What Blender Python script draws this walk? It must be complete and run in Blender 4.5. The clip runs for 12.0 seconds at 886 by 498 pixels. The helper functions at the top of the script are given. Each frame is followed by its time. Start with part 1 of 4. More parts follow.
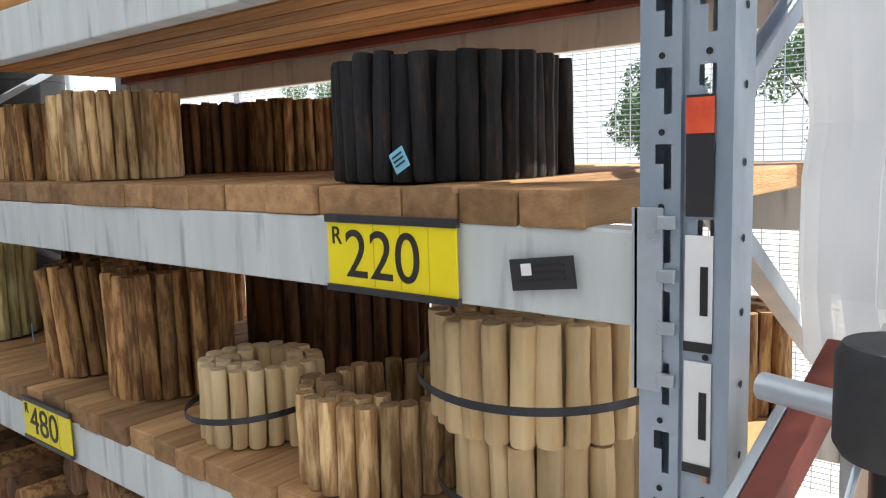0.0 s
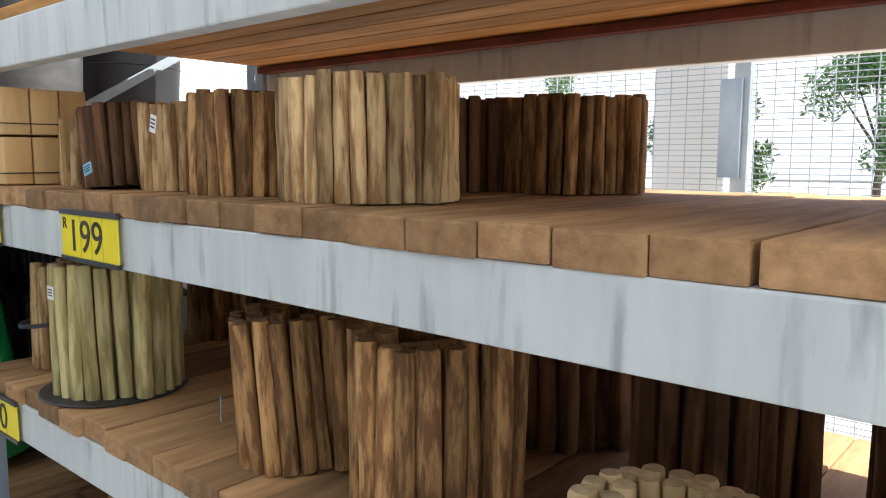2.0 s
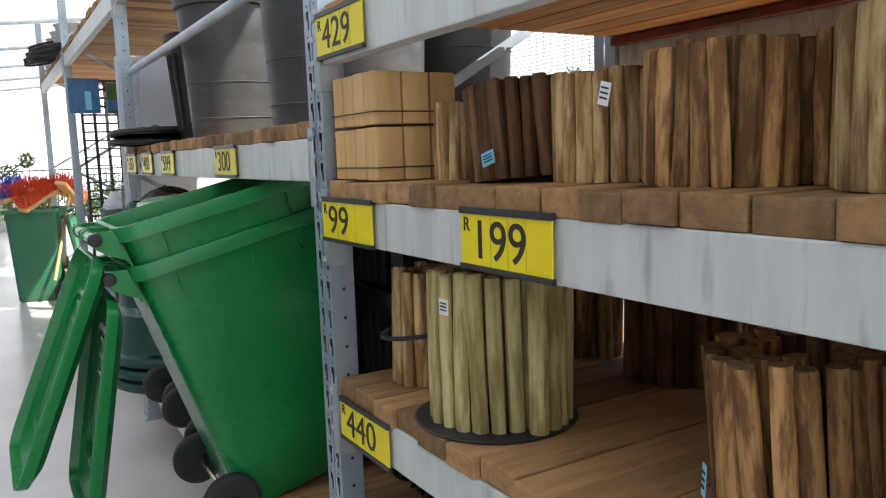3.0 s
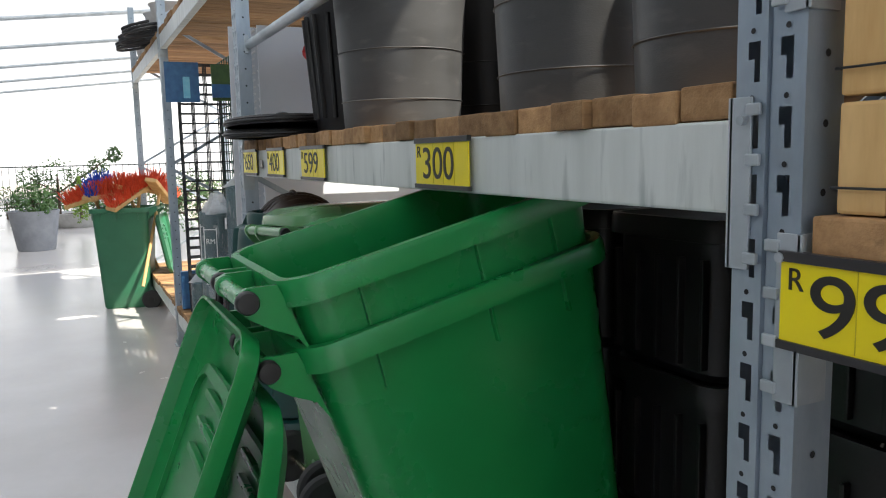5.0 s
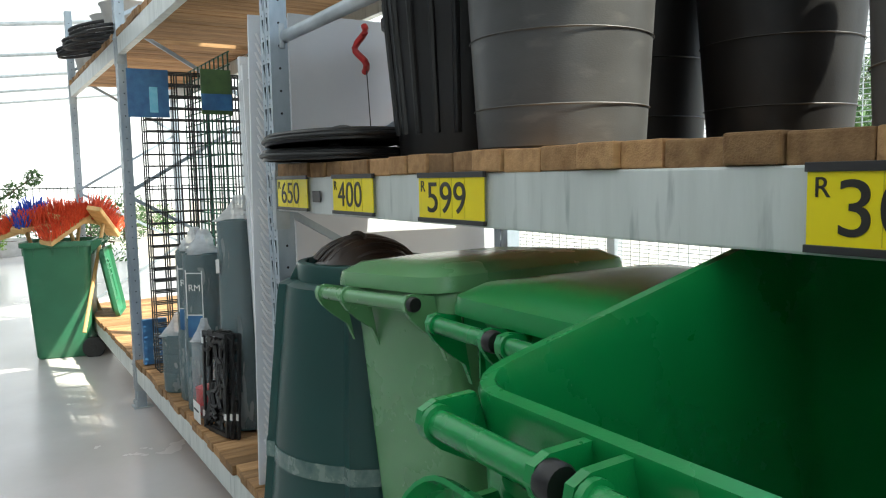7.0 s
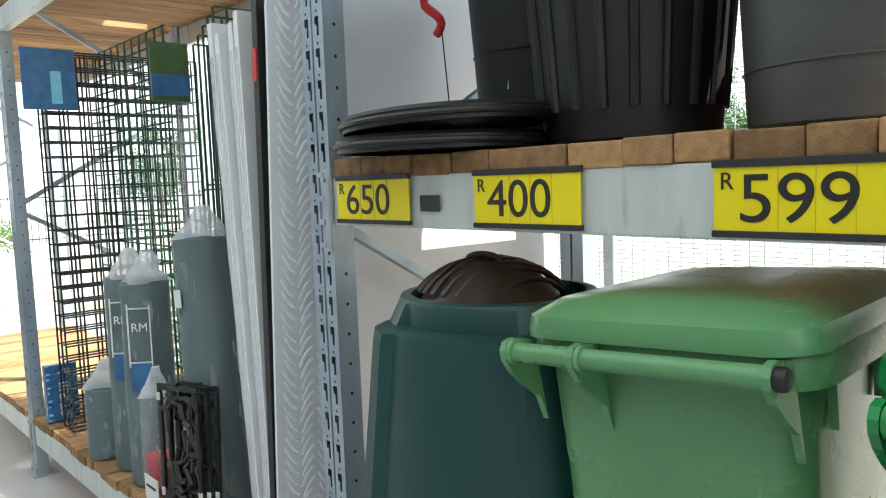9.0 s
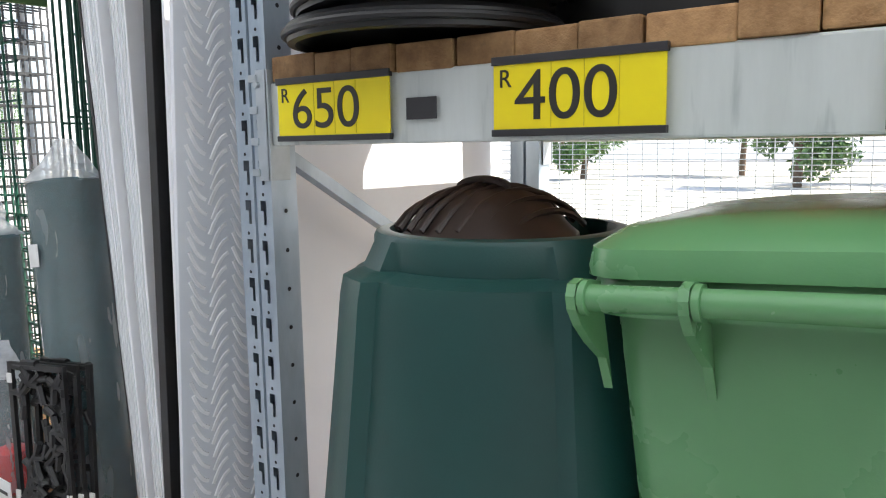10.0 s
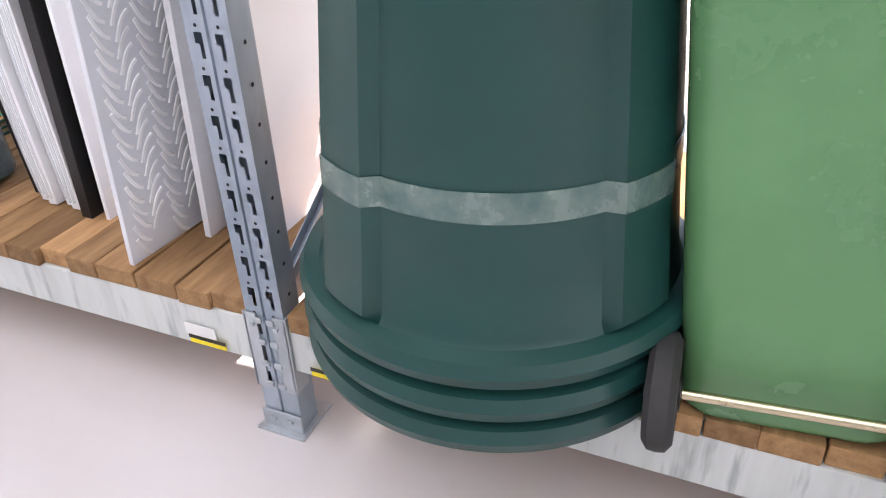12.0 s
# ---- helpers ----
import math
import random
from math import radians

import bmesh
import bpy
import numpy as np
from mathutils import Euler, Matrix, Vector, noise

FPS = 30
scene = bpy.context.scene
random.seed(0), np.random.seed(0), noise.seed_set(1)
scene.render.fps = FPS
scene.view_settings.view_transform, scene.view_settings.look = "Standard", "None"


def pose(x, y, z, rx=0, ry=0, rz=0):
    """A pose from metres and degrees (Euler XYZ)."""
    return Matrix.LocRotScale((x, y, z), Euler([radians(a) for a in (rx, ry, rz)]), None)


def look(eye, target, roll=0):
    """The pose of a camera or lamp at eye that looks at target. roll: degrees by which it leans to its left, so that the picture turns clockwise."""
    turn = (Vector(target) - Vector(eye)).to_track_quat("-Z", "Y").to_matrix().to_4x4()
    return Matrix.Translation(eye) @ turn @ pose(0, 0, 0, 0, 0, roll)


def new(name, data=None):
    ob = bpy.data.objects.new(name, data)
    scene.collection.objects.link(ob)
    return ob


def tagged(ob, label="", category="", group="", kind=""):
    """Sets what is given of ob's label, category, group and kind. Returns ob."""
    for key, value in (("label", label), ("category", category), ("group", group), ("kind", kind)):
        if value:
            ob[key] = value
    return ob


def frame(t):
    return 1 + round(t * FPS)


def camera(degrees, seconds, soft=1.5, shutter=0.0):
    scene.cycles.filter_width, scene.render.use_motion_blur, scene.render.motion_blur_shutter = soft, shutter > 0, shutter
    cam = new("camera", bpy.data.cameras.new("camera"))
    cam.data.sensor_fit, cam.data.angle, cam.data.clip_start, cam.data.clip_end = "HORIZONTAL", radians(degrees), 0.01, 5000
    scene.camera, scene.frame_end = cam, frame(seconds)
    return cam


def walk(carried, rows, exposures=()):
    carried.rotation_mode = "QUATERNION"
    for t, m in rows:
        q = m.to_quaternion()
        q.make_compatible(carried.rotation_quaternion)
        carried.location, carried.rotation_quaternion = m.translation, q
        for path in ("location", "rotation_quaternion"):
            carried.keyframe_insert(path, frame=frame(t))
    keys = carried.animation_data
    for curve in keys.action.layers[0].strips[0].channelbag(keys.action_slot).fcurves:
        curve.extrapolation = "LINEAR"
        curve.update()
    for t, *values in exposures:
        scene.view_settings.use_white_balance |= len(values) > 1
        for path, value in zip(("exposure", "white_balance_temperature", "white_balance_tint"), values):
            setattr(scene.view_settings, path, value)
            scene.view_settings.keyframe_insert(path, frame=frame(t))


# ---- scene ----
cam = camera(60.6, 12.0, soft=1.1)
PATH = [
    (0, (0.856, 0.185, 1.543), (-0.413, 1.710, 1.286), -1.75),
    (0.5, (0.702, 0.202, 1.538), (-0.555, 1.739, 1.295), -1.34),
    (1, (0.485, 0.274, 1.548), (-0.769, 1.815, 1.317), -0.57),
    (1.5, (0.270, 0.266, 1.543), (-0.992, 1.801, 1.319), 0.22),
    (2, (-0.010, 0.225, 1.572), (-1.313, 1.723, 1.333), 0.19),
    (2.5, (-0.269, 0.186, 1.556), (-1.764, 1.493, 1.314), -0.89),
    (3, (-0.565, 0.187, 1.556), (-2.265, 1.210, 1.307), -1.93),
    (3.2, (-0.673, 0.185, 1.555), (-2.411, 1.140, 1.297), -2.22),
    (5, (-1.781, 0.211, 1.575), (-3.566, 1.077, 1.326), -1.29),
    (5.5, (-2.028, 0.156, 1.599), (-3.795, 1.066, 1.376), -0.79),
    (6, (-2.257, 0.106, 1.588), (-4.002, 1.059, 1.377), -0.72),
    (6.5, (-2.553, 0.080, 1.603), (-4.287, 1.055, 1.401), -0.89),
    (8.3, (-3.417, -0.082, 1.599), (-4.980, 1.150, 1.411), -2.00),
    (8.5, (-3.529, -0.097, 1.594), (-5.087, 1.141, 1.401), -2.16),
    (9, (-3.791, -0.113, 1.600), (-5.272, 1.219, 1.413), -2.14),
    (9.5, (-4.007, -0.057, 1.514), (-5.352, 1.409, 1.314), -0.84),
    (10, (-4.229, -0.006, 1.490), (-5.436, 1.565, 1.219), -0.90),
    (10.5, (-4.377, 0.015, 1.477), (-5.412, 1.649, 0.969), -1.51),
    (11, (-4.467, -0.016, 1.412), (-5.357, 1.581, 0.603), -2.60),
    (11.5, (-4.503, -0.045, 1.336), (-5.248, 1.500, 0.307), -2.34),
    (12, (-4.521, -0.086, 1.301), (-5.215, 1.453, 0.227), -2.24),
]
walk(cam, [(t, look(eye, target, roll)) for t, eye, target, roll in PATH],
     [(0.0, 1.45, 6600, 10), (1.0, 1.55, 6500, 10), (2.0, 1.7, 6500, 10), (2.5, 2.0, 6500, 10), (3.0, 1.35, 6600, 10), (5.0, 1.15, 6650, 9), (6.0, 1.45, 6650, 5), (6.5, 1.4, 6650, 3), (8.5, 1.58, 6600, 0), (9.0, 1.78, 6650, 1), (10.0, 1.95, 6700, 10), (10.5, 2.0, 6700, 10), (11.0, 2.42, 6850, 19), (12.0, 2.56, 6900, 21)])

# ---- world, sun, exposure ----
scene.view_settings.exposure = 0.0
world = bpy.data.worlds.new("world")
scene.world = world
world.use_nodes = True
wn = world.node_tree
sky = wn.nodes.new("ShaderNodeTexSky")
sky.sky_type = "NISHITA"
sky.sun_disc = False
sky.sun_elevation, sky.sun_rotation = radians(48), radians(49)
sky.dust_density = 1.0
wn.links.new(sky.outputs[0], wn.nodes["Background"].inputs[0])
wn.nodes["Background"].inputs[1].default_value = 0.15
sun = new("sun", bpy.data.lights.new("sun", "SUN"))
sun.data.energy, sun.data.angle, sun.data.color = 5.0, radians(0.5), (1.0, 0.95, 0.86)
sun.matrix_world = look((7.5, 6.6, 11.1), (0, 0, 0))

# ---- materials ----


def nodes_of(name):
    m = bpy.data.materials.new(name)
    m.use_nodes = True
    return m, m.node_tree, m.node_tree.nodes["Principled BSDF"]


def mat(name, a, b=None, rough=0.5, metal=0.0, scale=8.0, stretch=(1, 1, 1), bump=0.1, fine=80.0, vary=0.0, spots=0.0,
        spot_col=(0.1, 0.09, 0.08), spec=0.5, contrast=(0.35, 0.65), coords="Object", transmit=0.0, rough_vary=0.15):
    """Two colours mixed by stretched noise, finer grain in the bump, value varied by object, stains as spots."""
    m, tree, bsdf = nodes_of(name)
    N, L = tree.nodes, tree.links
    b = b or tuple(c * 0.8 for c in a)
    tc = N.new("ShaderNodeTexCoord")
    info = N.new("ShaderNodeObjectInfo")
    off = N.new("ShaderNodeVectorMath")
    off.operation = "MULTIPLY_ADD"
    L.new(info.outputs["Random"], off.inputs[0])
    off.inputs[1].default_value = (13.0, 7.0, 5.0)
    L.new(tc.outputs[coords], off.inputs[2])
    mp = N.new("ShaderNodeMapping")
    mp.inputs["Scale"].default_value = stretch
    L.new(off.outputs[0], mp.inputs[0])
    n1 = N.new("ShaderNodeTexNoise")
    n1.inputs["Scale"].default_value, n1.inputs["Detail"].default_value = scale, 6.0
    n1.inputs["Roughness"].default_value = 0.6
    L.new(mp.outputs[0], n1.inputs["Vector"])
    ramp = N.new("ShaderNodeMapRange")
    ramp.inputs[1].default_value, ramp.inputs[2].default_value = contrast
    L.new(n1.outputs[0], ramp.inputs[0])
    mix = N.new("ShaderNodeMix")
    mix.data_type = "RGBA"
    mix.inputs[6].default_value, mix.inputs[7].default_value = (*a, 1), (*b, 1)
    L.new(ramp.outputs[0], mix.inputs[0])
    col = mix.outputs[2]
    n2 = N.new("ShaderNodeTexNoise")
    n2.inputs["Scale"].default_value, n2.inputs["Detail"].default_value = fine, 4.0
    L.new(mp.outputs[0], n2.inputs["Vector"])
    if spots:
        n3 = N.new("ShaderNodeTexNoise")
        n3.inputs["Scale"].default_value, n3.inputs["Detail"].default_value = scale * 2.3, 8.0
        L.new(mp.outputs[0], n3.inputs["Vector"])
        r3 = N.new("ShaderNodeMapRange")
        r3.inputs[1].default_value, r3.inputs[2].default_value = 0.58, 0.72
        r3.inputs[4].default_value = spots
        L.new(n3.outputs[0], r3.inputs[0])
        m3 = N.new("ShaderNodeMix")
        m3.data_type = "RGBA"
        m3.inputs[7].default_value = (*spot_col, 1)
        L.new(r3.outputs[0], m3.inputs[0])
        L.new(col, m3.inputs[6])
        col = m3.outputs[2]
    if vary:
        hsv = N.new("ShaderNodeHueSaturation")
        vr = N.new("ShaderNodeMapRange")
        vr.inputs[3].default_value, vr.inputs[4].default_value = 1 - vary, 1 + vary
        L.new(info.outputs["Random"], vr.inputs[0])
        L.new(vr.outputs[0], hsv.inputs["Value"])
        L.new(col, hsv.inputs["Color"])
        col = hsv.outputs[0]
    L.new(col, bsdf.inputs["Base Color"])
    rr = N.new("ShaderNodeMapRange")
    rr.inputs[3].default_value, rr.inputs[4].default_value = max(0.02, rough - rough_vary), min(1, rough + rough_vary)
    L.new(n1.outputs[0], rr.inputs[0])
    L.new(rr.outputs[0], bsdf.inputs["Roughness"])
    bsdf.inputs["Metallic"].default_value = metal
    bsdf.inputs["Specular IOR Level"].default_value = spec
    bsdf.inputs["Transmission Weight"].default_value = transmit
    if bump:
        bp = N.new("ShaderNodeBump")
        bp.inputs["Strength"].default_value, bp.inputs["Distance"].default_value = bump, 0.004
        L.new(n2.outputs[0], bp.inputs["Height"])
        L.new(bp.outputs[0], bsdf.inputs["Normal"])
    return m


def sheer(name, colour, clear, rough=0.4):
    """Thin plastic film: part clear, part milky."""
    m, tree, bsdf = nodes_of(name)
    N, L = tree.nodes, tree.links
    bsdf.inputs["Base Color"].default_value, bsdf.inputs["Roughness"].default_value = (*colour, 1), rough
    tr = N.new("ShaderNodeBsdfTransparent")
    tl = N.new("ShaderNodeBsdfTranslucent")
    tl.inputs[0].default_value = (*colour, 1)
    m1, m2 = N.new("ShaderNodeMixShader"), N.new("ShaderNodeMixShader")
    m1.inputs[0].default_value = 0.5
    L.new(bsdf.outputs[0], m1.inputs[1])
    L.new(tl.outputs[0], m1.inputs[2])
    noise_n = N.new("ShaderNodeTexNoise")
    noise_n.inputs["Scale"].default_value = 5
    rng = N.new("ShaderNodeMapRange")
    rng.inputs[3].default_value, rng.inputs[4].default_value = max(0, clear - 0.2), min(1, clear + 0.2)
    L.new(noise_n.outputs[0], rng.inputs[0])
    L.new(rng.outputs[0], m2.inputs[0])
    L.new(m1.outputs[0], m2.inputs[1])
    L.new(tr.outputs[0], m2.inputs[2])
    L.new(m2.outputs[0], N["Material Output"].inputs[0])
    return m


GALV = mat("galvanised_steel", (0.50, 0.54, 0.57), (0.36, 0.40, 0.43), 0.42, 0.55, 5, (1, 1, 1), 0.05, 120, 0.04, 0.35, (0.30, 0.31, 0.30))
GALV_BLUE = mat("galvanised_upright", (0.42, 0.48, 0.54), (0.28, 0.34, 0.40), 0.42, 0.55, 7, (1, 1, 0.4), 0.05, 120, 0.03, 0.3, (0.25, 0.27, 0.28))
BEAM = mat("beam_steel", (0.64, 0.67, 0.65), (0.54, 0.57, 0.55), 0.42, 0.15, 5, (3.0, 1, 0.4), 0.05, 120, 0.03, 0.6, (0.22, 0.26, 0.26))
HOLE = mat("slot_dark", (0.02, 0.02, 0.022), None, 0.9, 0, 5, bump=0)
PLANK = mat("treated_plank", (0.40, 0.235, 0.11), (0.24, 0.13, 0.06), 0.75, 0, 12, (3, 0.4, 3), 0.4, 90, 0.38, 0.3, (0.13, 0.085, 0.045), 0.25, contrast=(0.32, 0.68))
PLANK_TOP = mat("deck_board", (0.52, 0.27, 0.085), (0.34, 0.16, 0.045), 0.75, 0, 10, (0.35, 3, 3), 0.3, 90, 0.25, 0.35, (0.14, 0.08, 0.04), 0.25)
POLE_BROWN = mat("bark_pole", (0.4, 0.225, 0.09), (0.17, 0.082, 0.034), 0.8, 0, 30, (1.6, 1.6, 0.3), 0.8, 70, 0.45, 0.75, (0.09, 0.055, 0.035), 0.2, contrast=(0.43, 0.57))
POLE_PALE = mat("weathered_pole", (0.58, 0.4, 0.2), (0.29, 0.165, 0.072), 0.8, 0, 28, (1.6, 1.6, 0.26), 0.75, 70, 0.36, 0.7, (0.13, 0.085, 0.05), 0.2, contrast=(0.43, 0.57))
POLE_DARK = mat("dark_brown_pole", (0.19, 0.098, 0.048), (0.085, 0.043, 0.022), 0.8, 0, 14, (1.6, 1.6, 0.35), 0.45, 70, 0.35, 0.4, (0.05, 0.03, 0.02), 0.2, contrast=(0.43, 0.57))
POLE_GREEN = mat("treated_pole", (0.47, 0.4, 0.185), (0.27, 0.215, 0.085), 0.75, 0, 22, (1.6, 1.6, 0.25), 0.35, 80, 0.22, 0.35, (0.14, 0.10, 0.05), 0.25, contrast=(0.43, 0.57))
POLE_CREAM = mat("peeled_pole", (0.68, 0.52, 0.295), (0.48, 0.325, 0.16), 0.7, 0, 9, (1.4, 1.4, 0.3), 0.2, 90, 0.15, 0.3, (0.33, 0.21, 0.11), 0.3)
POLE_BLACK = mat("creosote_pole", (0.020, 0.019, 0.020), (0.009, 0.009, 0.010), 0.72, 0, 16, (1.6, 1.6, 0.4), 0.7, 60, 0.35, 0.6, (0.075, 0.042, 0.024), 0.25)
END_PALE = mat("sawn_end", (0.58, 0.46, 0.29), (0.42, 0.31, 0.18), 0.75, 0, 60, (1, 1, 1), 0.3, 160, 0.2, 0.4, (0.25, 0.16, 0.09), 0.25)
END_BROWN = mat("weathered_end", (0.33, 0.22, 0.12), (0.21, 0.13, 0.07), 0.8, 0, 60, (1, 1, 1), 0.3, 160, 0.25, 0.4, (0.12, 0.08, 0.05), 0.25)
BLOCK = mat("sawn_timber", (0.68, 0.45, 0.2), (0.54, 0.33, 0.13), 0.7, 0, 9, (2, 2, 0.3), 0.2, 80, 0.15, 0.2, (0.4, 0.25, 0.12), 0.3)
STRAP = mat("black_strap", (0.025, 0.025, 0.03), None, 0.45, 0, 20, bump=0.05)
YELLOW = mat("yellow_card", (0.84, 0.70, 0.008), (0.80, 0.64, 0.006), 0.35, 0, 6, bump=0.02, rough_vary=0.1)
TAGBLACK = mat("tag_holder_plastic", (0.03, 0.028, 0.03), None, 0.35, 0, 10, bump=0.02)
INK = mat("printed_ink", (0.02, 0.017, 0.014), None, 0.5, 0, 10, bump=0)
WHITE = mat("white_paper", (0.78, 0.78, 0.76), (0.70, 0.70, 0.68), 0.6, 0, 10, bump=0.02)
CYAN = mat("blue_label", (0.16, 0.50, 0.66), (0.25, 0.58, 0.72), 0.4, 0, 30, bump=0.02)
RED = mat("red_paint", (0.60, 0.03, 0.03), None, 0.4, 0, 10, bump=0.02)
BIN_GREEN = mat("bright_green_plastic", (0.008, 0.225, 0.055), (0.007, 0.190, 0.046), 0.28, 0, 3, bump=0.06, fine=260, rough_vary=0.08, spots=0.04, spot_col=(0.05, 0.16, 0.08))
BIN_LIGHT = mat("faded_green_plastic", (0.118, 0.29, 0.125), (0.10, 0.255, 0.108), 0.27, 0, 3, bump=0.06, fine=260, rough_vary=0.08, spots=0.02, spot_col=(0.2, 0.3, 0.15))
BIN_FAR = mat("dull_green_plastic", (0.035, 0.17, 0.085), (0.028, 0.14, 0.07), 0.42, 0, 3, bump=0.05, fine=200, spots=0.2, spot_col=(0.1, 0.2, 0.13))
COMPOST = mat("dark_green_plastic", (0.006, 0.052, 0.046), (0.005, 0.044, 0.039), 0.40, 0, 3, bump=0.08, fine=300, rough_vary=0.08, spots=0.04, spot_col=(0.03, 0.11, 0.1))
LID_BROWN = mat("brown_black_plastic", (0.035, 0.022, 0.017), (0.05, 0.032, 0.025), 0.38, 0, 6, bump=0.05, fine=200)
BLACK_PL = mat("black_plastic", (0.007, 0.007, 0.008), (0.012, 0.0115, 0.0115), 0.45, 0, 6, bump=0.06, fine=200, rough_vary=0.12)
POT = mat("dark_grey_pot", (0.036, 0.0362, 0.0365), (0.052, 0.0523, 0.0525), 0.46, 0, 4, (1, 1, 3), 0.1, 150, 0.2, 0.45, (0.11, 0.105, 0.10), spec=0.8, rough_vary=0.12)
RUBBER = mat("black_rubber", (0.02, 0.02, 0.022), (0.035, 0.034, 0.034), 0.75, 0, 20, bump=0.15)
AXLE = mat("zinc_axle", (0.72, 0.62, 0.42), None, 0.25, 1.0, 20, bump=0.02)
BOARD = mat("white_panel", (0.84, 0.85, 0.86), (0.77, 0.78, 0.80), 0.4, 0, 4, bump=0.04, spots=0.12, spot_col=(0.6, 0.6, 0.6))
GREYBOARD = mat("pale_grey_panel", (0.68, 0.70, 0.73), (0.62, 0.64, 0.68), 0.4, 0, 2, bump=0.03)
EMBOSS = mat("embossed_panel_strip", (0.90, 0.90, 0.91), None, 0.45, 0, 10, bump=0.03)
TAPE = mat("silver_tape", (0.06, 0.12, 0.11), (0.15, 0.21, 0.19), 0.25, 0.0, 16, (1, 1, 1), 0.2, 60)
MESH_GREEN = mat("green_coated_wire", (0.010, 0.085, 0.055), (0.008, 0.06, 0.04), 0.45, 0, 20, bump=0)
MESH_BLACK = mat("dark_wire", (0.03, 0.033, 0.036), None, 0.5, 0.3, 20, bump=0)
ROLLGREEN = mat("dark_green_netting", (0.025, 0.065, 0.07), (0.045, 0.105, 0.115), 0.6, 0, 60, (1, 1, 1), 0.3, 200)
NAVY = mat("printed_blue", (0.03, 0.10, 0.24), (0.05, 0.17, 0.34), 0.4, 0, 12, bump=0.02)
FILM_TOP = sheer("gathered_film", (0.86, 0.88, 0.90), 0.45, 0.2)
FILM = sheer("clear_film", (0.80, 0.83, 0.84), 0.76, 0.15)
NET = sheer("white_mesh_wrap", (0.62, 0.64, 0.66), 0.18, 0.5)
ORANGE = mat("orange_bristle", (0.78, 0.10, 0.03), (0.60, 0.06, 0.02), 0.6, 0, 30, bump=0.1)
BLUE = mat("blue_bristle", (0.02, 0.08, 0.55), None, 0.6, 0, 30, bump=0.1)
LEAF = mat("leaves", (0.05, 0.11, 0.03), (0.08, 0.16, 0.045), 0.55, 0, 20, bump=0.05, vary=0.3)
LIME = mat("lime_foliage", (0.20, 0.32, 0.04), (0.14, 0.26, 0.03), 0.6, 0, 20, bump=0.05, vary=0.2)
TRUNK = mat("bark", (0.12, 0.085, 0.06), (0.08, 0.055, 0.04), 0.9, 0, 20, bump=0.3)
CONCRETE_POT = mat("grey_planter_stone", (0.30, 0.31, 0.33), (0.24, 0.25, 0.27), 0.7, 0, 6, bump=0.15)
STONE = mat("pale_stone", (0.55, 0.54, 0.52), (0.45, 0.44, 0.42), 0.75, 0, 6, bump=0.15)
FLOOR = mat("painted_concrete", (0.57, 0.545, 0.545), (0.49, 0.465, 0.455), 0.23, 0, 0.9, bump=0.04, fine=40, spots=0.03, spot_col=(0.40, 0.33, 0.27), coords="Object", rough_vary=0.14)
GROUND = mat("dry_ground", (0.46, 0.42, 0.36), (0.36, 0.33, 0.28), 0.9, 0, 0.4, bump=0.2)
PAINTWALL = mat("white_render", (0.80, 0.79, 0.77), (0.74, 0.73, 0.70), 0.8, 0, 1.5, bump=0.1)
ROOFSHEET = sheer("roof_sheet", (0.52, 0.54, 0.55), -0.2, 0.4)
YARDSHEET = sheer("yard_roof_sheet", (0.50, 0.52, 0.53), 0.0, 0.4)
CLADDING = mat("grey_cladding", (0.30, 0.31, 0.32), (0.25, 0.26, 0.27), 0.6, 0, 2, bump=0.05)
RUST = mat("rusty_red_steel", (0.20, 0.045, 0.03), (0.10, 0.03, 0.02), 0.6, 0.2, 8, bump=0.2)
CARD = mat("brown_cardboard", (0.50, 0.36, 0.22), (0.42, 0.30, 0.18), 0.85, 0, 6, bump=0.05)

# ---- mesh helpers ----


def ob_from(name, bm, material, parent=None, label="", smooth=False):
    me = bpy.data.meshes.new(name)
    bm.to_mesh(me)
    bm.free()
    me.materials.append(material)
    if smooth:
        me.shade_smooth()
        me.set_sharp_from_angle(angle=radians(35))
    ob = new(name, me)
    if parent is not None:
        ob.parent = parent
    if label:
        tagged(ob, label)
    return ob


def part(name, bm, material, parent, label="", smooth=False):
    return ob_from(name, bm, material, parent, label, smooth)


def thing(name, label, category, group="", kind="", at=None):
    ob = new(name)
    ob.empty_display_size = 0.05
    if at is not None:
        ob.matrix_basis = at
    return tagged(ob, label, category, group, kind)


def reuse(name, mesh, parent, m):
    ob = new(name, mesh)
    ob.parent = parent
    ob.matrix_basis = m
    return ob


def box(bm, c, s, bevel=0.0, m=None):
    r = bmesh.ops.create_cube(bm, size=1.0)
    vs = r["verts"]
    bmesh.ops.transform(bm, matrix=Matrix.Translation(c) @ Matrix.Diagonal((*s, 1)), verts=vs)
    if bevel:
        es = list({e for v in vs for e in v.link_edges})
        res = bmesh.ops.bevel(bm, geom=es, offset=bevel, segments=2, affect="EDGES", profile=0.6)
        vs = [v for v in res["verts"]] if m is not None else vs
        if m is not None:
            vs = list({v for f in res["faces"] for v in f.verts} | {v for v in vs if v.is_valid})
    if m is not None:
        bmesh.ops.transform(bm, matrix=m, verts=[v for v in vs if v.is_valid])
    return bm


def bbox(c, s, bevel=0.0):
    return box(bmesh.new(), c, s, bevel)


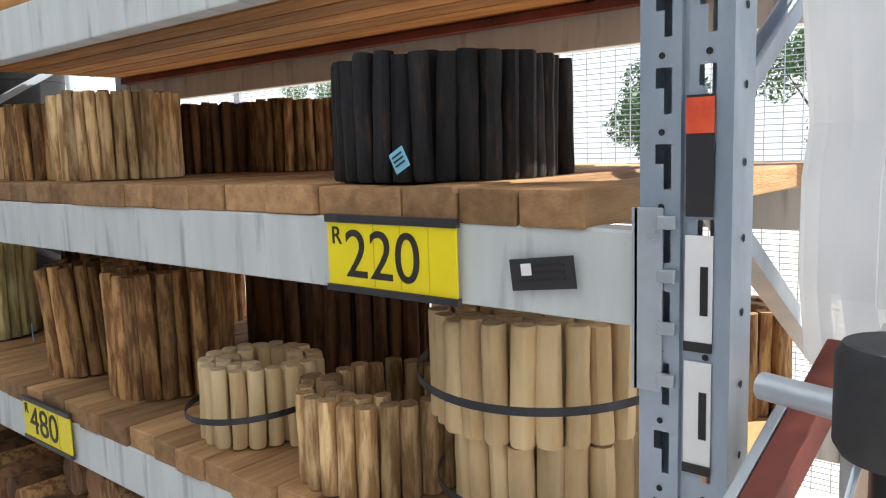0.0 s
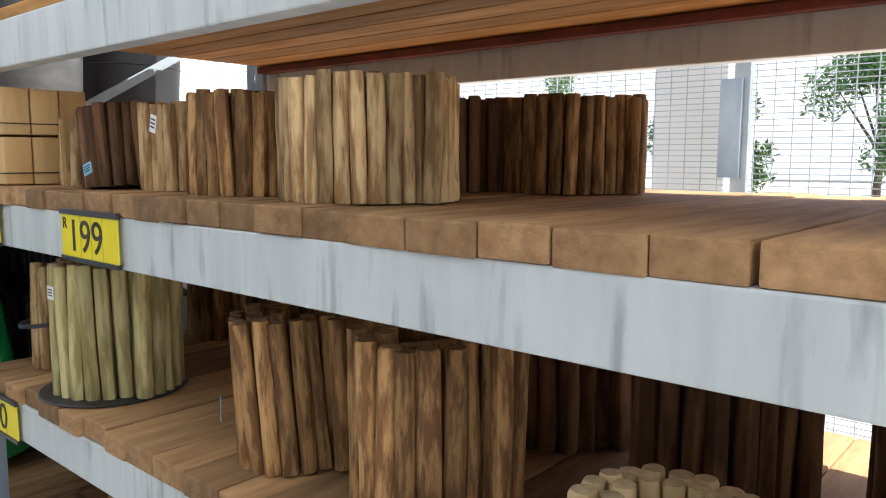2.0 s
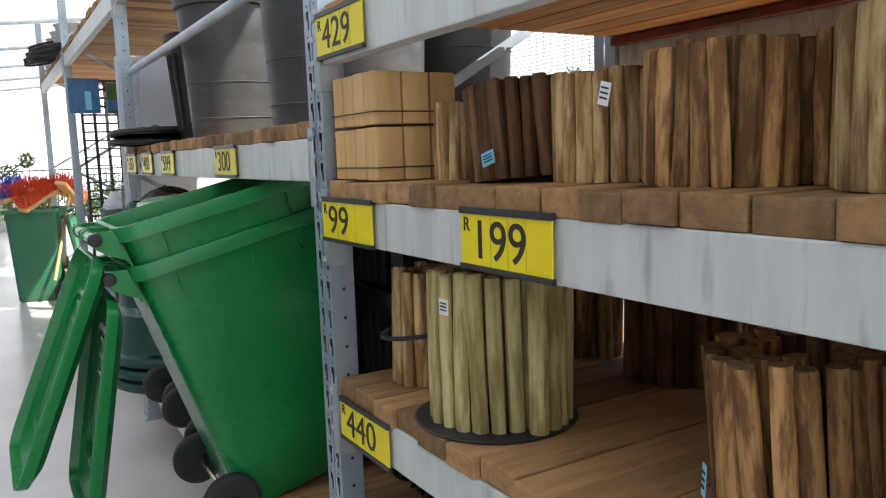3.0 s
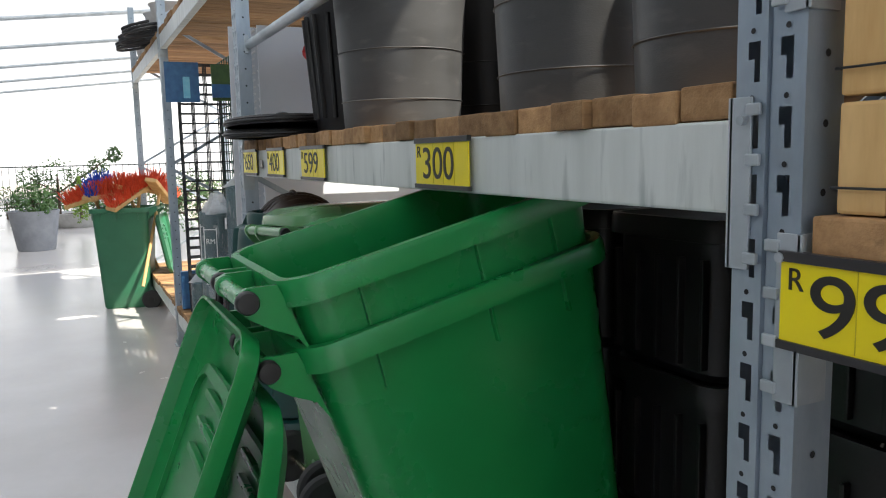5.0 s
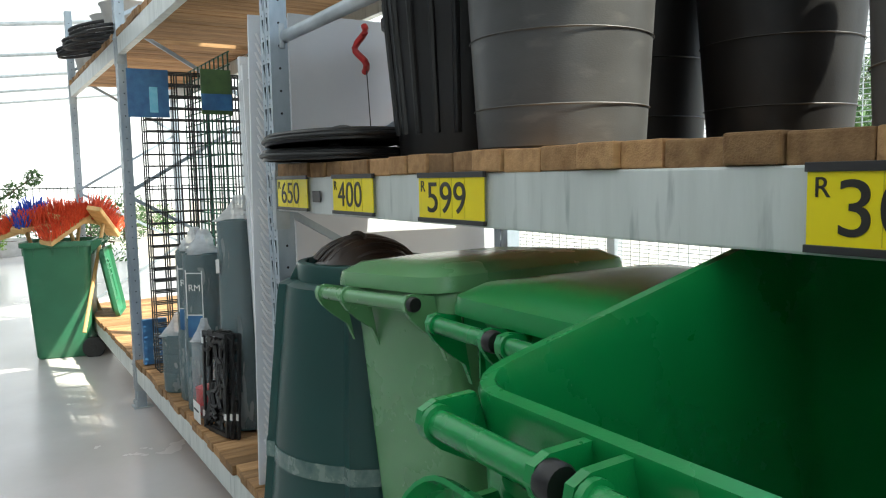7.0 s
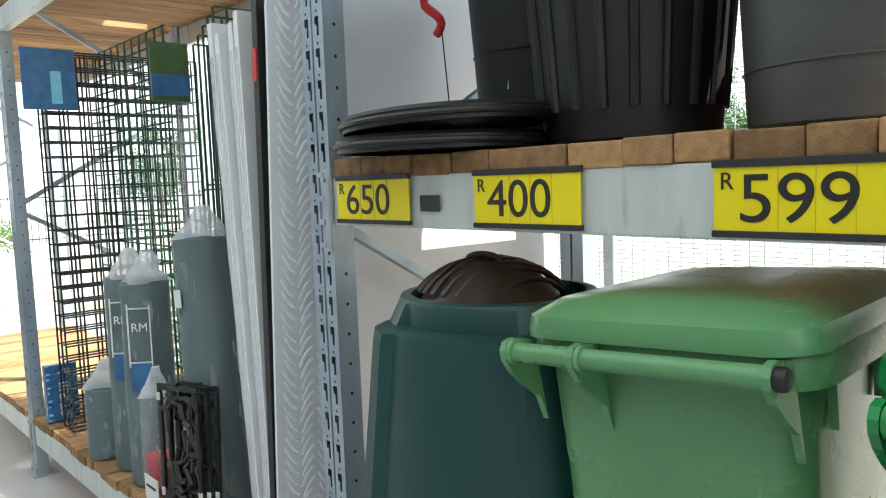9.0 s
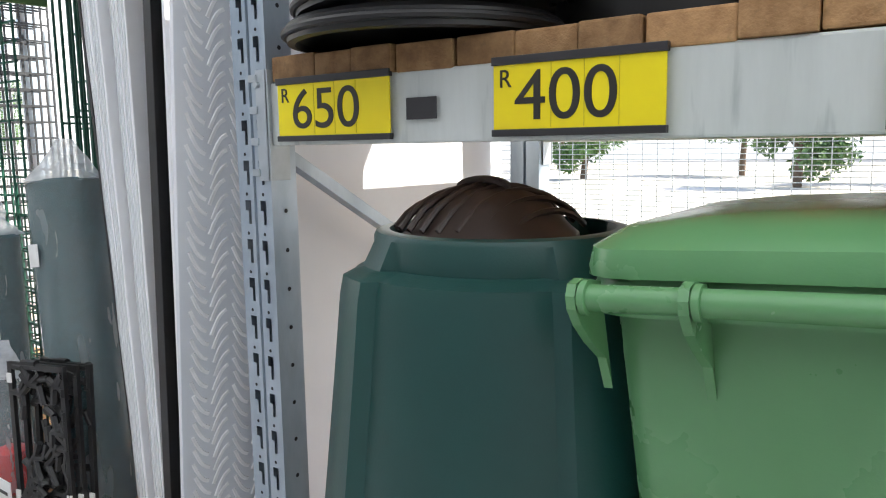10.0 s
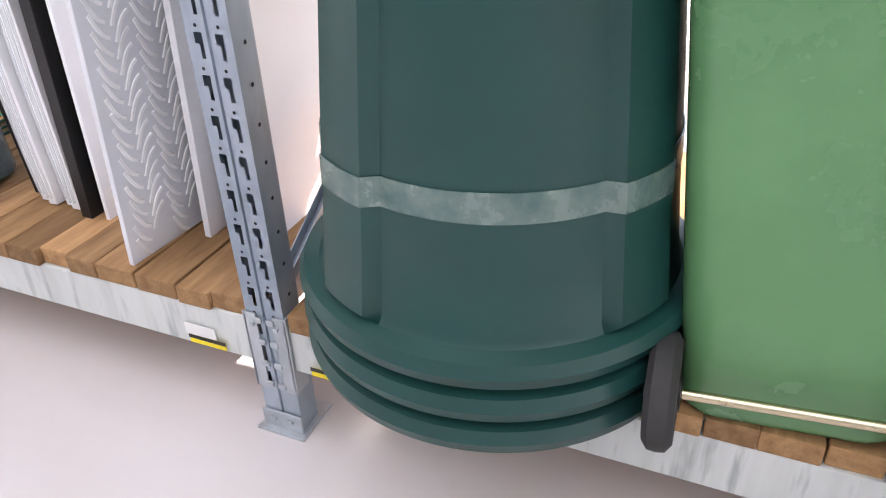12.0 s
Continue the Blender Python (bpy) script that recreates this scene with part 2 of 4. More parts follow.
def rod(bm, p, q, r, n=8, r2=None):
    p, q = Vector(p), Vector(q)
    d = q - p
    m = Matrix.Translation((p + q) / 2) @ d.to_track_quat("Z", "Y").to_matrix().to_4x4()
    bmesh.ops.create_cone(bm, cap_ends=True, segments=n, radius1=r, radius2=r if r2 is None else r2, depth=d.length, matrix=m)
    return bm


def rings(bm, loops, close=True, cap=True):
    """Skin a list of loops of points, each the same length."""
    made = [[bm.verts.new(p) for p in loop] for loop in loops]
    n = len(made[0])
    for a, b in zip(made, made[1:]):
        for i in range(n if close else n - 1):
            j = (i + 1) % n
            bm.faces.new((a[i], a[j], b[j], b[i]))
    if cap:
        bm.faces.new(list(reversed(made[0])))
        bm.faces.new(made[-1])
    return bm


def round_rect(w, d, r, z, n=6, cx=0.0, cy=0.0):
    pts = []
    for k, (sx, sy) in enumerate(((1, 1), (-1, 1), (-1, -1), (1, -1))):
        for i in range(n + 1):
            a = math.pi / 2 * (k + i / n)
            pts.append((cx + sx * (w / 2 - r) + r * math.cos(a), cy + sy * (d / 2 - r) + r * math.sin(a), z))
    return pts


def circle(r, z, n=40, cx=0.0, cy=0.0, ry=None):
    return [(cx + r * math.cos(2 * math.pi * i / n), cy + (ry or r) * math.sin(2 * math.pi * i / n), z) for i in range(n)]


def turned(profile, n=40):
    """A body turned about z from (radius, height) pairs; open where the ends do not meet the axis."""
    bm = bmesh.new()
    rings(bm, [circle(max(r, 0.0005), z, n) for r, z in profile], True, True)
    return bm


def sweep(bm, pts, r, n=6):
    for a, b in zip(pts, pts[1:]):
        rod(bm, a, b, r, n)
    return bm


def tube(pts, r, n=8):
    """A round tube along a line of points."""
    pts = [Vector(p) for p in pts]
    bm = bmesh.new()
    loops = []
    for i, p in enumerate(pts):
        d = (pts[min(i + 1, len(pts) - 1)] - pts[max(i - 1, 0)]).normalized()
        u = d.cross(Vector((0.13, 0.21, 0.97))).normalized()
        v = d.cross(u)
        loops.append([p + r * (math.cos(2 * math.pi * k / n) * u + math.sin(2 * math.pi * k / n) * v) for k in range(n)])
    return rings(bm, loops)


UNIT = bpy.data.meshes.new("wire")
bm = bmesh.new()
bmesh.ops.create_cube(bm, size=1.0)
bm.to_mesh(UNIT)
bm.free()
TEXTS = {}


def text_mesh(string, size, name="lettering", depth=0.0006):
    key = (string, size)
    if key not in TEXTS:
        cu = bpy.data.curves.new(name, "FONT")
        cu.body, cu.size, cu.extrude = string, size, depth
        tmp = new("lettering_source", cu)
        bpy.context.view_layer.update()
        TEXTS[key] = bpy.data.meshes.new_from_object(tmp.evaluated_get(bpy.context.evaluated_depsgraph_get()))
        TEXTS[key].name = name
        bpy.data.objects.remove(tmp)
        bpy.data.curves.remove(cu)
    return TEXTS[key]


rnd = random.Random(7)
F = 0.93            # front face of the racks
BACK = 1.98         # rear face
POSTS = (0.555, -2.405, -5.40, -8.49, -11.45)

# ---- floor and surroundings ----
bm = bmesh.new()
box(bm, (0, 0, -0.16), (600, 600, 0.3))
tagged(ob_from("ground", bm, GROUND), "pale dry sandy ground outside the store", "ground", kind="structure")
bm = bmesh.new()
box(bm, (-9, -1.5, -0.004), (50, 9.0, 0.008))
tagged(ob_from("floor", bm, FLOOR), "glossy light grey painted concrete floor", "floor", kind="structure")

# ---- racking ----


def rack_post_mesh():
    """Perforated upright: folded channel with two rows of keyhole slots cut through its front."""
    bm = bmesh.new()
    w, d, H, pitch = 0.096, 0.062, 3.3, 0.0762
    us = [0.004, 0.014, 0.022, 0.031, w / 2]
    n = int(H / pitch)
    quad = lambda *ps: bm.faces.new([bm.verts.new(p) for p in ps])
    for s in (-1, 1):
        cols = sorted(s * u for u in us)
        for k in range(n):
            z0 = 0.045 + k * pitch if k else 0.0
            zs = [z0, 0.045 + k * pitch + 0.004, 0.045 + k * pitch + 0.030, 0.045 + k * pitch + 0.050, 0.045 + (k + 1) * pitch]
            for c in range(4):
                for r in range(4):
                    big = c in (1, 2) and r == 2
                    slim = c == 2 and r == 1
                    if (big or slim) and k > 0:
                        continue
                    quad((cols[c], 0, zs[r]), (cols[c + 1], 0, zs[r]), (cols[c + 1], 0, zs[r + 1]), (cols[c], 0, zs[r + 1]))
    ztop = 0.045 + n * pitch
    for x0, y0, x1, y1 in ((-0.004, 0, -0.003, 0.006), (-0.003, 0.006, 0.003, 0.006), (0.003, 0.006, 0.004, 0), (-w / 2, d, -w / 2, 0), (w / 2, 0, w / 2, d), (-0.004, d, -w / 2, d), (w / 2, d, 0.004, d)):
        quad((x0, y0, 0), (x1, y1, 0), (x1, y1, ztop), (x0, y0, ztop))
    bmesh.ops.remove_doubles(bm, verts=bm.verts, dist=1e-5)
    bmesh.ops.recalc_face_normals(bm, faces=bm.faces)
    me = bpy.data.meshes.new("front_post")
    bm.to_mesh(me)
    bm.free()
    me.materials.append(GALV_BLUE)
    return me


def round_holes():
    """Small punched holes, seen as dark discs."""
    bm = bmesh.new()
    for k in range(1, 42):
        z = 0.045 + k * 0.0762
        for sx in (-0.024, 0.024):
            r = bmesh.ops.create_circle(bm, cap_ends=True, segments=8, radius=0.0036)
            bmesh.ops.transform(bm, matrix=pose(sx, -0.001, z + 0.062, 90, 0, 0), verts=r["verts"])
        r = bmesh.ops.create_circle(bm, cap_ends=True, segments=8, radius=0.0045)
        bmesh.ops.transform(bm, matrix=pose(0.0492, 0.032, z + 0.03, 90, 0, 90), verts=r["verts"])
    return bm


POST_MESH = rack_post_mesh()


def upright_frame(x):
    fr = thing("rack_upright_frame", "galvanised steel pallet rack upright frame with slotted posts", "rack upright", "rack uprights", at=pose(x, F, 0))
    p = tagged(reuse("front_post", POST_MESH, fr, pose(0, 0, 0)), "bluish galvanised slotted post")
    tagged(part("punched_hole", round_holes(), HOLE, p), kind="stuff")
    reuse("rear_post", POST_MESH, fr, pose(0, BACK - F, 0, 0, 0, 180))
    for yy in (0, BACK - F - 0.10):
        bm = bmesh.new()
        box(bm, (0, yy + 0.04, 0.004), (0.125, 0.13, 0.008), 0.001)
        box(bm, (0, yy - 0.006, 0.03), (0.105, 0.006, 0.05), 0.001)
        foot = part("foot_plate", bm, GALV, fr)
        for sx in (-0.022, 0.022):
            part("bolt", rod(bmesh.new(), (sx, yy - 0.008, 0.038), (sx, yy - 0.016, 0.038), 0.009, 6), GALV, foot)
    z = 0.33
    up = True
    while z < 3.0:
        bm = bmesh.new()
        a, b = (0, 0.05, z if up else z + 0.55), (0, BACK - F - 0.05, z + 0.55 if up else z)
        mid = (Vector(a) + Vector(b)) / 2
        dv = Vector(b) - Vector(a)
        mm = Matrix.Translation(mid) @ dv.to_track_quat("Y", "Z").to_matrix().to_4x4()
        box(bm, (0, 0, 0), (0.028, dv.length, 0.003), 0, mm)
        box(bm, (0.0125, 0, 0.012), (0.003, dv.length, 0.022), 0, mm)
        box(bm, (-0.0125, 0, 0.012), (0.003, dv.length, 0.022), 0, mm)
        part("brace", bm, GALV_BLUE, fr)
        z += 0.6
        up = not up
    return fr


def beam(x0, x1, z0, z1, y=F, front=True, label="pale galvanised steel shelf beam with dark drip stains"):
    h = z1 - z0
    th = thing("shelf_beam", label, "shelf beam", "shelf beams", at=pose((x0 + x1) / 2, y, z0))
    L = x1 - x0
    s = 1 if front else -1
    part("box_section", bbox((0, s * 0.027, h / 2), (L, 0.045, h), 0.004), BEAM, th)
    for sx in (-1, 1):
        bm = bmesh.new()
        box(bm, (sx * (L / 2 + 0.014), -s * 0.003, h / 2 - 0.02), (0.034, 0.004, h + 0.09), 0.001)
        box(bm, (sx * (L / 2 + 0.002), s * 0.02, h / 2 - 0.02), (0.005, 0.05, h + 0.09), 0.001)
        c = part("connector", bm, GALV, th)
        for k in range(4):
            zz = -0.05 + (h + 0.06) * k / 3
            part("hook", bbox((sx * (L / 2 + 0.036), -s * 0.006, zz), (0.020, 0.006, 0.014), 0.002), GALV, c)
        bm = bmesh.new()
        rod(bm, (sx * (L / 2 + 0.022), -s * 0.005, h - 0.002), (sx * (L / 2 + 0.022), -s * 0.013, h - 0.002), 0.006, 8)
        part("pin", bm, GALV, c, "bright steel locking pin")
    return th


def bay_beams(i, z0, z1):
    xr, xl = POSTS[i] - 0.052, POSTS[i + 1] + 0.052
    beam(xl, xr, z0, z1)
    beam(xl, xr, z0, z1, BACK, False)


PLANKS = []
for w in (0.088, 0.100, 0.113):
    bm = bbox((0, 0, 0), (w, 1.0, 0.045), 0.004)
    me = bpy.data.meshes.new("plank")
    bm.to_mesh(me)
    bm.free()
    me.materials.append(PLANK)
    PLANKS.append((w, me))


def deck(i, z, label="deck of rough brown treated timber planks laid across the shelf beams"):
    xr, xl = POSTS[i] - 0.06, POSTS[i + 1] + 0.06
    th = thing("plank_deck", label, "shelf deck", "shelf decks", at=pose(0, 0, z))
    x = xl
    while True:
        w, me = PLANKS[rnd.randrange(3)]
        if x + w > xr + 0.02:
            break
        dz = rnd.uniform(-0.003, 0.002)
        o = reuse("plank", me, th, pose(x + w / 2, (F + BACK) / 2 + rnd.uniform(-0.012, 0.006), 0.0225 + dz + 0.002, 0, rnd.uniform(-0.5, 0.5), rnd.uniform(-0.25, 0.25)))
        o.scale = (1, BACK - F - 0.01, 1)
        x += w + rnd.uniform(0.002, 0.005)
    return th


def tag(x, ztop, price, y=F, w=0.245, h=0.108, label=None):
    th = thing("price_tag", label or "yellow shelf price tag reading R" + price + " in a black holder", "price tag", "price tags", at=pose(x, y - 0.006, ztop - h))
    part("card", bbox((w / 2, 0, h / 2), (w, 0.003, h - 0.004), 0.0005), YELLOW, th, "bright yellow card")
    part("holder_rail", bbox((w / 2, 0, h - 0.004), (w + 0.004, 0.010, 0.012), 0.001), TAGBLACK, th, "black plastic holder rail")
    part("holder_rail", bbox((w / 2, 0, 0.003), (w + 0.004, 0.010, 0.010), 0.001), TAGBLACK, th, "black plastic holder rail")
    me = text_mesh(price, 0.098)
    o = reuse("price_figure", me, th, pose(0.035, -0.0022, 0.021, 90, 0, 0))
    wd = max(v.co.x for v in me.vertices)
    sx = 0.0475 * len(price) * (w / 0.24) ** 1.4 / wd
    o.scale = (sx, 1, 1)
    if not me.materials:
        me.materials.append(INK)
    me = text_mesh("R", 0.036)
    if not me.materials:
        me.materials.append(INK)
    reuse("currency_letter", me, th, pose(0.009, -0.0022, 0.067, 90, 0, 0))
    for k in (1, 2, 3):
        part("card_seam", bbox((0.044 + 0.050 * k, -0.0019, h / 2), (0.0007, 0.001, h - 0.02)), mat_seam, th)
    return th


mat_seam = mat("seam_shadowless", (0.62, 0.50, 0.02), None, 0.5, 0, 5, bump=0)

for px in POSTS:
    upright_frame(px)

# beams and decks, bay by bay
bay_beams(0, 1.347, 1.453)
bay_beams(0, 0.842, 0.942)
bay_beams(0, 1.785, 1.895)
bay_beams(0, 0.19, 0.31)
bay_beams(1, 1.494, 1.608)
bay_beams(1, 0.19, 0.31)
bay_beams(2, 2.47, 2.585)
bay_beams(2, 0.19, 0.31)
bay_beams(3, 2.47, 2.585)
bay_beams(3, 0.19, 0.31)
# beams above the view, added to carry the sun-blocking planks
bay_beams(1, 2.47, 2.585)
deck(0, 1.451)
deck(0, 0.940)
deck(0, 0.308)
deck(1, 1.606)
deck(1, 0.308)
deck(2, 0.308)
deck(3, 0.308)
for bi in (2, 3):
    deck(bi, 2.583, "high deck of orange-brown timber planks")
# unseen planks, laid only where they keep the sun off the grey panel
hp = thing("plank_deck", "unseen part-laid deck of brown timber planks added to shade the grey panel", "shelf deck", "shelf decks", at=pose(0, 0, 2.583))
for k in range(9):
    o = reuse("plank", PLANKS[1][1], hp, pose(-5.32 + 0.105 * k, (F + BACK) / 2, 0.0245))
    o.scale = (1, BACK - F - 0.01, 1)
# high deck of the first bay: boards laid lengthwise over cross battens
hd = thing("board_deck", "high deck of orange-brown boards laid lengthwise", "shelf deck", "shelf decks", at=pose(0, 0, 1.893))
for k in range(10):
    bm = bbox(((POSTS[0] + POSTS[1]) / 2, F + 0.06 + 0.104 * k, 0.018), (2.84, 0.092 + 0.008 * rnd.random(), 0.03), 0.003)
    part("board", bm, PLANK_TOP, hd)
part("edge_board", bbox(((POSTS[0] + POSTS[1]) / 2, BACK - 0.075, -0.012), (2.84, 0.04, 0.024), 0.003), RUST, hd, "dark red-brown edge board")

for x, z, s, w in ((0.024, 1.456, "220", 0.24), (-1.722, 1.459, "199", 0.258), (-2.375, 1.457, "99", 0.283), (-3.38, 1.609, "300", 0.257),
                   (-4.348, 1.609, "599", 0.264), (-4.846, 1.611, "400", 0.256), (-5.314, 1.611, "650", 0.268)):
    tag(x, z, s, w=w)
tag(-1.15, 0.966, "480", w=0.255)
tag(-2.325, 0.947, "440", w=0.268)
tag(-2.355, 1.902, "429", w=0.26)

# ---- rolls of poles ----
POLES = {}


def pole_mesh(material, r, h, k):
    key = (material.name, round(r, 4), round(h, 3), k)
    if key not in POLES:
        g = random.Random(hash((round(r * 1e4), round(h * 1e3), k)) % 1000)
        bm = bmesh.new()
        loops = []
        n = 10
        bx, by = g.uniform(-1, 1), g.uniform(-1, 1)
        ph = [g.uniform(0, 6.28) for _ in range(3)]
        for j in range(6):
            t = j / 5
            bow = 0.18 * r * math.sin(math.pi * t)
            rr = r * (1 + g.uniform(-0.07, 0.07))
            if j in (0, 5):
                rr *= 0.93
            zz = h * t if j not in (1, 4) else (0.006 if j == 1 else h - 0.006)
            loops.append([(bow * bx + rr * (1 + 0.06 * math.sin(2 * a + ph[0])) * math.cos(a), bow * by + rr * (1 + 0.06 * math.sin(3 * a + ph[1])) * math.sin(a), zz)
                          for a in (2 * math.pi * i / n for i in range(n))])
        rings(bm, loops)
        bmesh.ops.recalc_face_normals(bm, faces=bm.faces)
        me = bpy.data.meshes.new("pole")
        bm.to_mesh(me)
        bm.free()
        me.materials.append(material)
        me.materials.append(POLE_BLACK if material is POLE_BLACK else END_PALE if material in (POLE_CREAM, POLE_GREEN) else END_BROWN)
        me.shade_smooth()
        me.set_sharp_from_angle(angle=radians(40))
        for poly in me.polygons:
            if len(poly.vertices) > 4:
                poly.material_index = 1
        POLES[key] = me
    return POLES[key]


def roll(x, y, z, radius, pr, h, material, label, inner=None, band=0, lean=(0, 0), squash=1.0, start=0.0, loose=0.0, turn=0.0):
    """Poles wired side by side and rolled up in a spiral."""
    th = thing("pole_roll", label, "log roll", "rolls of wooden poles", at=pose(x, y, z, lean[0], lean[1], turn))
    inner = radius * 0.35 if inner is None else inner
    R = radius - pr
    a = start
    while R > inner:
        k = rnd.randrange(5)
        hs = 1 + rnd.uniform(-0.035, 0.02)
        o = reuse("pole", pole_mesh(material, pr, h, k), th,
                  pose(R * math.cos(a), squash * R * math.sin(a), 0, rnd.uniform(-1.5, 1.5) - loose * math.sin(a) * 3, rnd.uniform(-1.5, 1.5) + loose * math.cos(a) * 3, rnd.uniform(0, 360)))
        s = rnd.uniform(0.88, 1.08)
        o.scale = (s, s, hs)
        step = 2.02 * pr / R
        a += step
        R -= 2.05 * pr * step / (2 * math.pi)
    for b in range(band):
        bz = h * (0.45 if band == 1 else (0.25 + 0.5 * b))
        bm = bmesh.new()
        loops = []
        for i in range(48):
            t = 2 * math.pi * i / 48
            dz = 0.012 * math.sin(t + 1)
            rr = radius + 0.003
            c, s = rr * math.cos(t), squash * rr * math.sin(t)
            loops.append([(c, s, bz + dz - 0.006), (c * 1.006, s * 1.006, bz + dz - 0.006), (c * 1.006, s * 1.006, bz + dz + 0.006), (c, s, bz + dz + 0.006)])
        rings(bm, loops + [loops[0]], True, False)
        part("strap", bm, STRAP, th, "black plastic binding strap")
    return th


Z1, Z2 = 1.4995, 0.9885      # tops of the two decks
roll(0.062, 1.165, Z1, 0.208, 0.0160, 0.186, POLE_BLACK, "thick roll of black creosoted poles standing on the plank deck", turn=40)
roll(-0.975, 1.13, Z1, 0.165, 0.0135, 0.204, POLE_PALE, "roll of pale weathered poles standing on the plank deck")
roll(-1.29, 1.125, Z1, 0.15, 0.0145, 0.195, POLE_BROWN, "roll of brown barked poles standing on the plank deck", loose=0.45)
roll(-1.56, 1.13, Z1, 0.115, 0.014, 0.188, POLE_PALE, "small roll of pale poles standing on the plank deck")
roll(-1.80, 1.11, Z1, 0.115, 0.0145, 0.192, POLE_DARK, "leaning roll of dark brown poles on the plank deck", lean=(0, -6))
roll(-1.98, 1.09, Z1, 0.075, 0.0135, 0.165, POLE_PALE, "narrow bundle of pale poles on the plank deck")
roll(-1.13, 1.52, Z1, 0.15, 0.0145, 0.20, POLE_DARK, "roll of dark brown poles at the back of the deck")
roll(-0.90, 1.66, Z1, 0.17, 0.0145, 0.20, POLE_BROWN, "roll of brown poles at the back of the deck")
roll(-1.55, 1.65, Z1, 0.16, 0.015, 0.20, POLE_BROWN, "roll of brown poles at the back of the deck")
# sawn half-round blocks stacked at the end of the deck
for row in range(2):
    st = thing("timber_pack", "pack of pale sawn timber edging tied with wire", "timber pack", "timber packs", at=pose(-2.215, 1.06, Z1 + 0.125 * row))
    for k in range(4):
        for j in range(3):
            part("block", bbox((-0.085 + 0.058 * k, -0.08 + 0.072 * j, 0.061), (0.055, 0.068, 0.12 + rnd.uniform(-0.004, 0.002)), 0.004), BLOCK, st)
    bm = bmesh.new()
    sweep(bm, [(-0.116, -0.118, 0.03), (0.12, -0.118, 0.03), (0.12, 0.102, 0.03), (-0.116, 0.102, 0.03), (-0.116, -0.118, 0.03)], 0.0015, 5)
    part("wire_tie", bm, MESH_BLACK, st)

# lower deck
roll(0.262, 1.165, Z2, 0.185, 0.0185, 0.15, POLE_CREAM, "roll of cream peeled poles under another roll", band=1)
roll(0.248, 1.155, Z2 + 0.153, 0.195, 0.0185, 0.168, POLE_CREAM, "wide strapped roll of cream peeled poles stacked on another roll", band=1, inner=0.05, turn=70)
roll(-0.055, 1.115, Z2, 0.165, 0.0175, 0.16, POLE_PALE, "loosely wound open roll of brown poles with pale ends", inner=0.10, turn=200)
roll(-0.392, 1.085, Z2, 0.14, 0.0175, 0.155, POLE_CREAM, "small strapped roll of cream peeled poles", band=1, inner=0.055)
roll(-0.84, 1.15, Z2, 0.165, 0.0185, 0.30, POLE_BROWN, "tall roll of brown barked poles on the lower deck", loose=0.35)
roll(-1.17, 1.13, Z2, 0.145, 0.017, 0.29, POLE_BROWN, "tall leaning roll of brown barked poles on the lower deck", lean=(2, -3), loose=0.45)
roll(-0.48, 1.48, Z2, 0.17, 0.02, 0.28, POLE_DARK, "tall roll of dark poles deep on the lower deck")
roll(-0.86, 1.58, Z2, 0.17, 0.02, 0.28, POLE_DARK, "tall roll of dark poles deep on the lower deck")
roll(-0.14, 1.60, Z2, 0.15, 0.02, 0.26, POLE_DARK, "tall roll of dark poles deep on the lower deck")
roll(0.30, 1.75, Z2, 0.15, 0.02, 0.22, POLE_BROWN, "roll of brown poles deep on the lower deck")
roll(-1.88, 1.10, Z2, 0.172, 0.0185, 0.325, POLE_GREEN, "tall roll of greenish treated poles on the lower deck", band=0)
# thin black ring on the deck, slightly wider than the roll
foot = thing("base_ring", "thin black ring under the edge of the greenish pole roll", "plastic sheet", at=pose(-1.88, 1.10, Z2 + 0.0015))
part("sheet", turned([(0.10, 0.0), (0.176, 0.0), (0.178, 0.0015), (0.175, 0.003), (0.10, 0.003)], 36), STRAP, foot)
roll(-2.20, 1.10, Z2, 0.10, 0.0165, 0.29, POLE_PALE, "narrow strapped bundle of pale poles on the lower deck", band=1)
roll(-1.45, 1.62, Z2, 0.17, 0.02, 0.27, POLE_BROWN, "tall roll of brown poles deep on the lower deck")
roll(-1.85, 1.65, Z2, 0.17, 0.02, 0.27, POLE_DARK, "tall roll of dark poles deep on the lower deck")
roll(-2.18, 1.60, Z2, 0.13, 0.02, 0.27, POLE_BROWN, "tall roll of brown poles deep on the lower deck")
# stack of logs lying near the floor
for k in range(9):
    for j in range(3):
        lg = bmesh.new()
        rod(lg, (-2.1 + 0.11 * k + 0.05 * (j % 2), 0.97 + rnd.uniform(-0.03, 0.03), 0.41 + 0.095 * j), (-2.1 + 0.11 * k + 0.05 * (j % 2), 1.85, 0.41 + 0.095 * j), 0.052, 12, 0.047)
        tagged(ob_from("log", lg, POLE_DARK if (k + j) % 3 else POLE_BROWN), "dark barked log lying on the low deck", "log", "stacked logs")
for k in range(11):
    for j in range(5):
        if -1.0 + 0.11 * k > 0.3:
            continue
        lg = bmesh.new()
        rod(lg, (-1.0 + 0.11 * k + 0.05 * (j % 2), 0.97 + rnd.uniform(-0.04, 0.03), 0.41 + 0.092 * j), (-1.0 + 0.11 * k + 0.05 * (j % 2), 1.85, 0.41 + 0.092 * j), 0.051, 12, 0.046)
        tagged(ob_from("log", lg, POLE_DARK if (k + j) % 3 else POLE_BROWN), "dark barked log lying on the low deck", "log", "stacked logs")


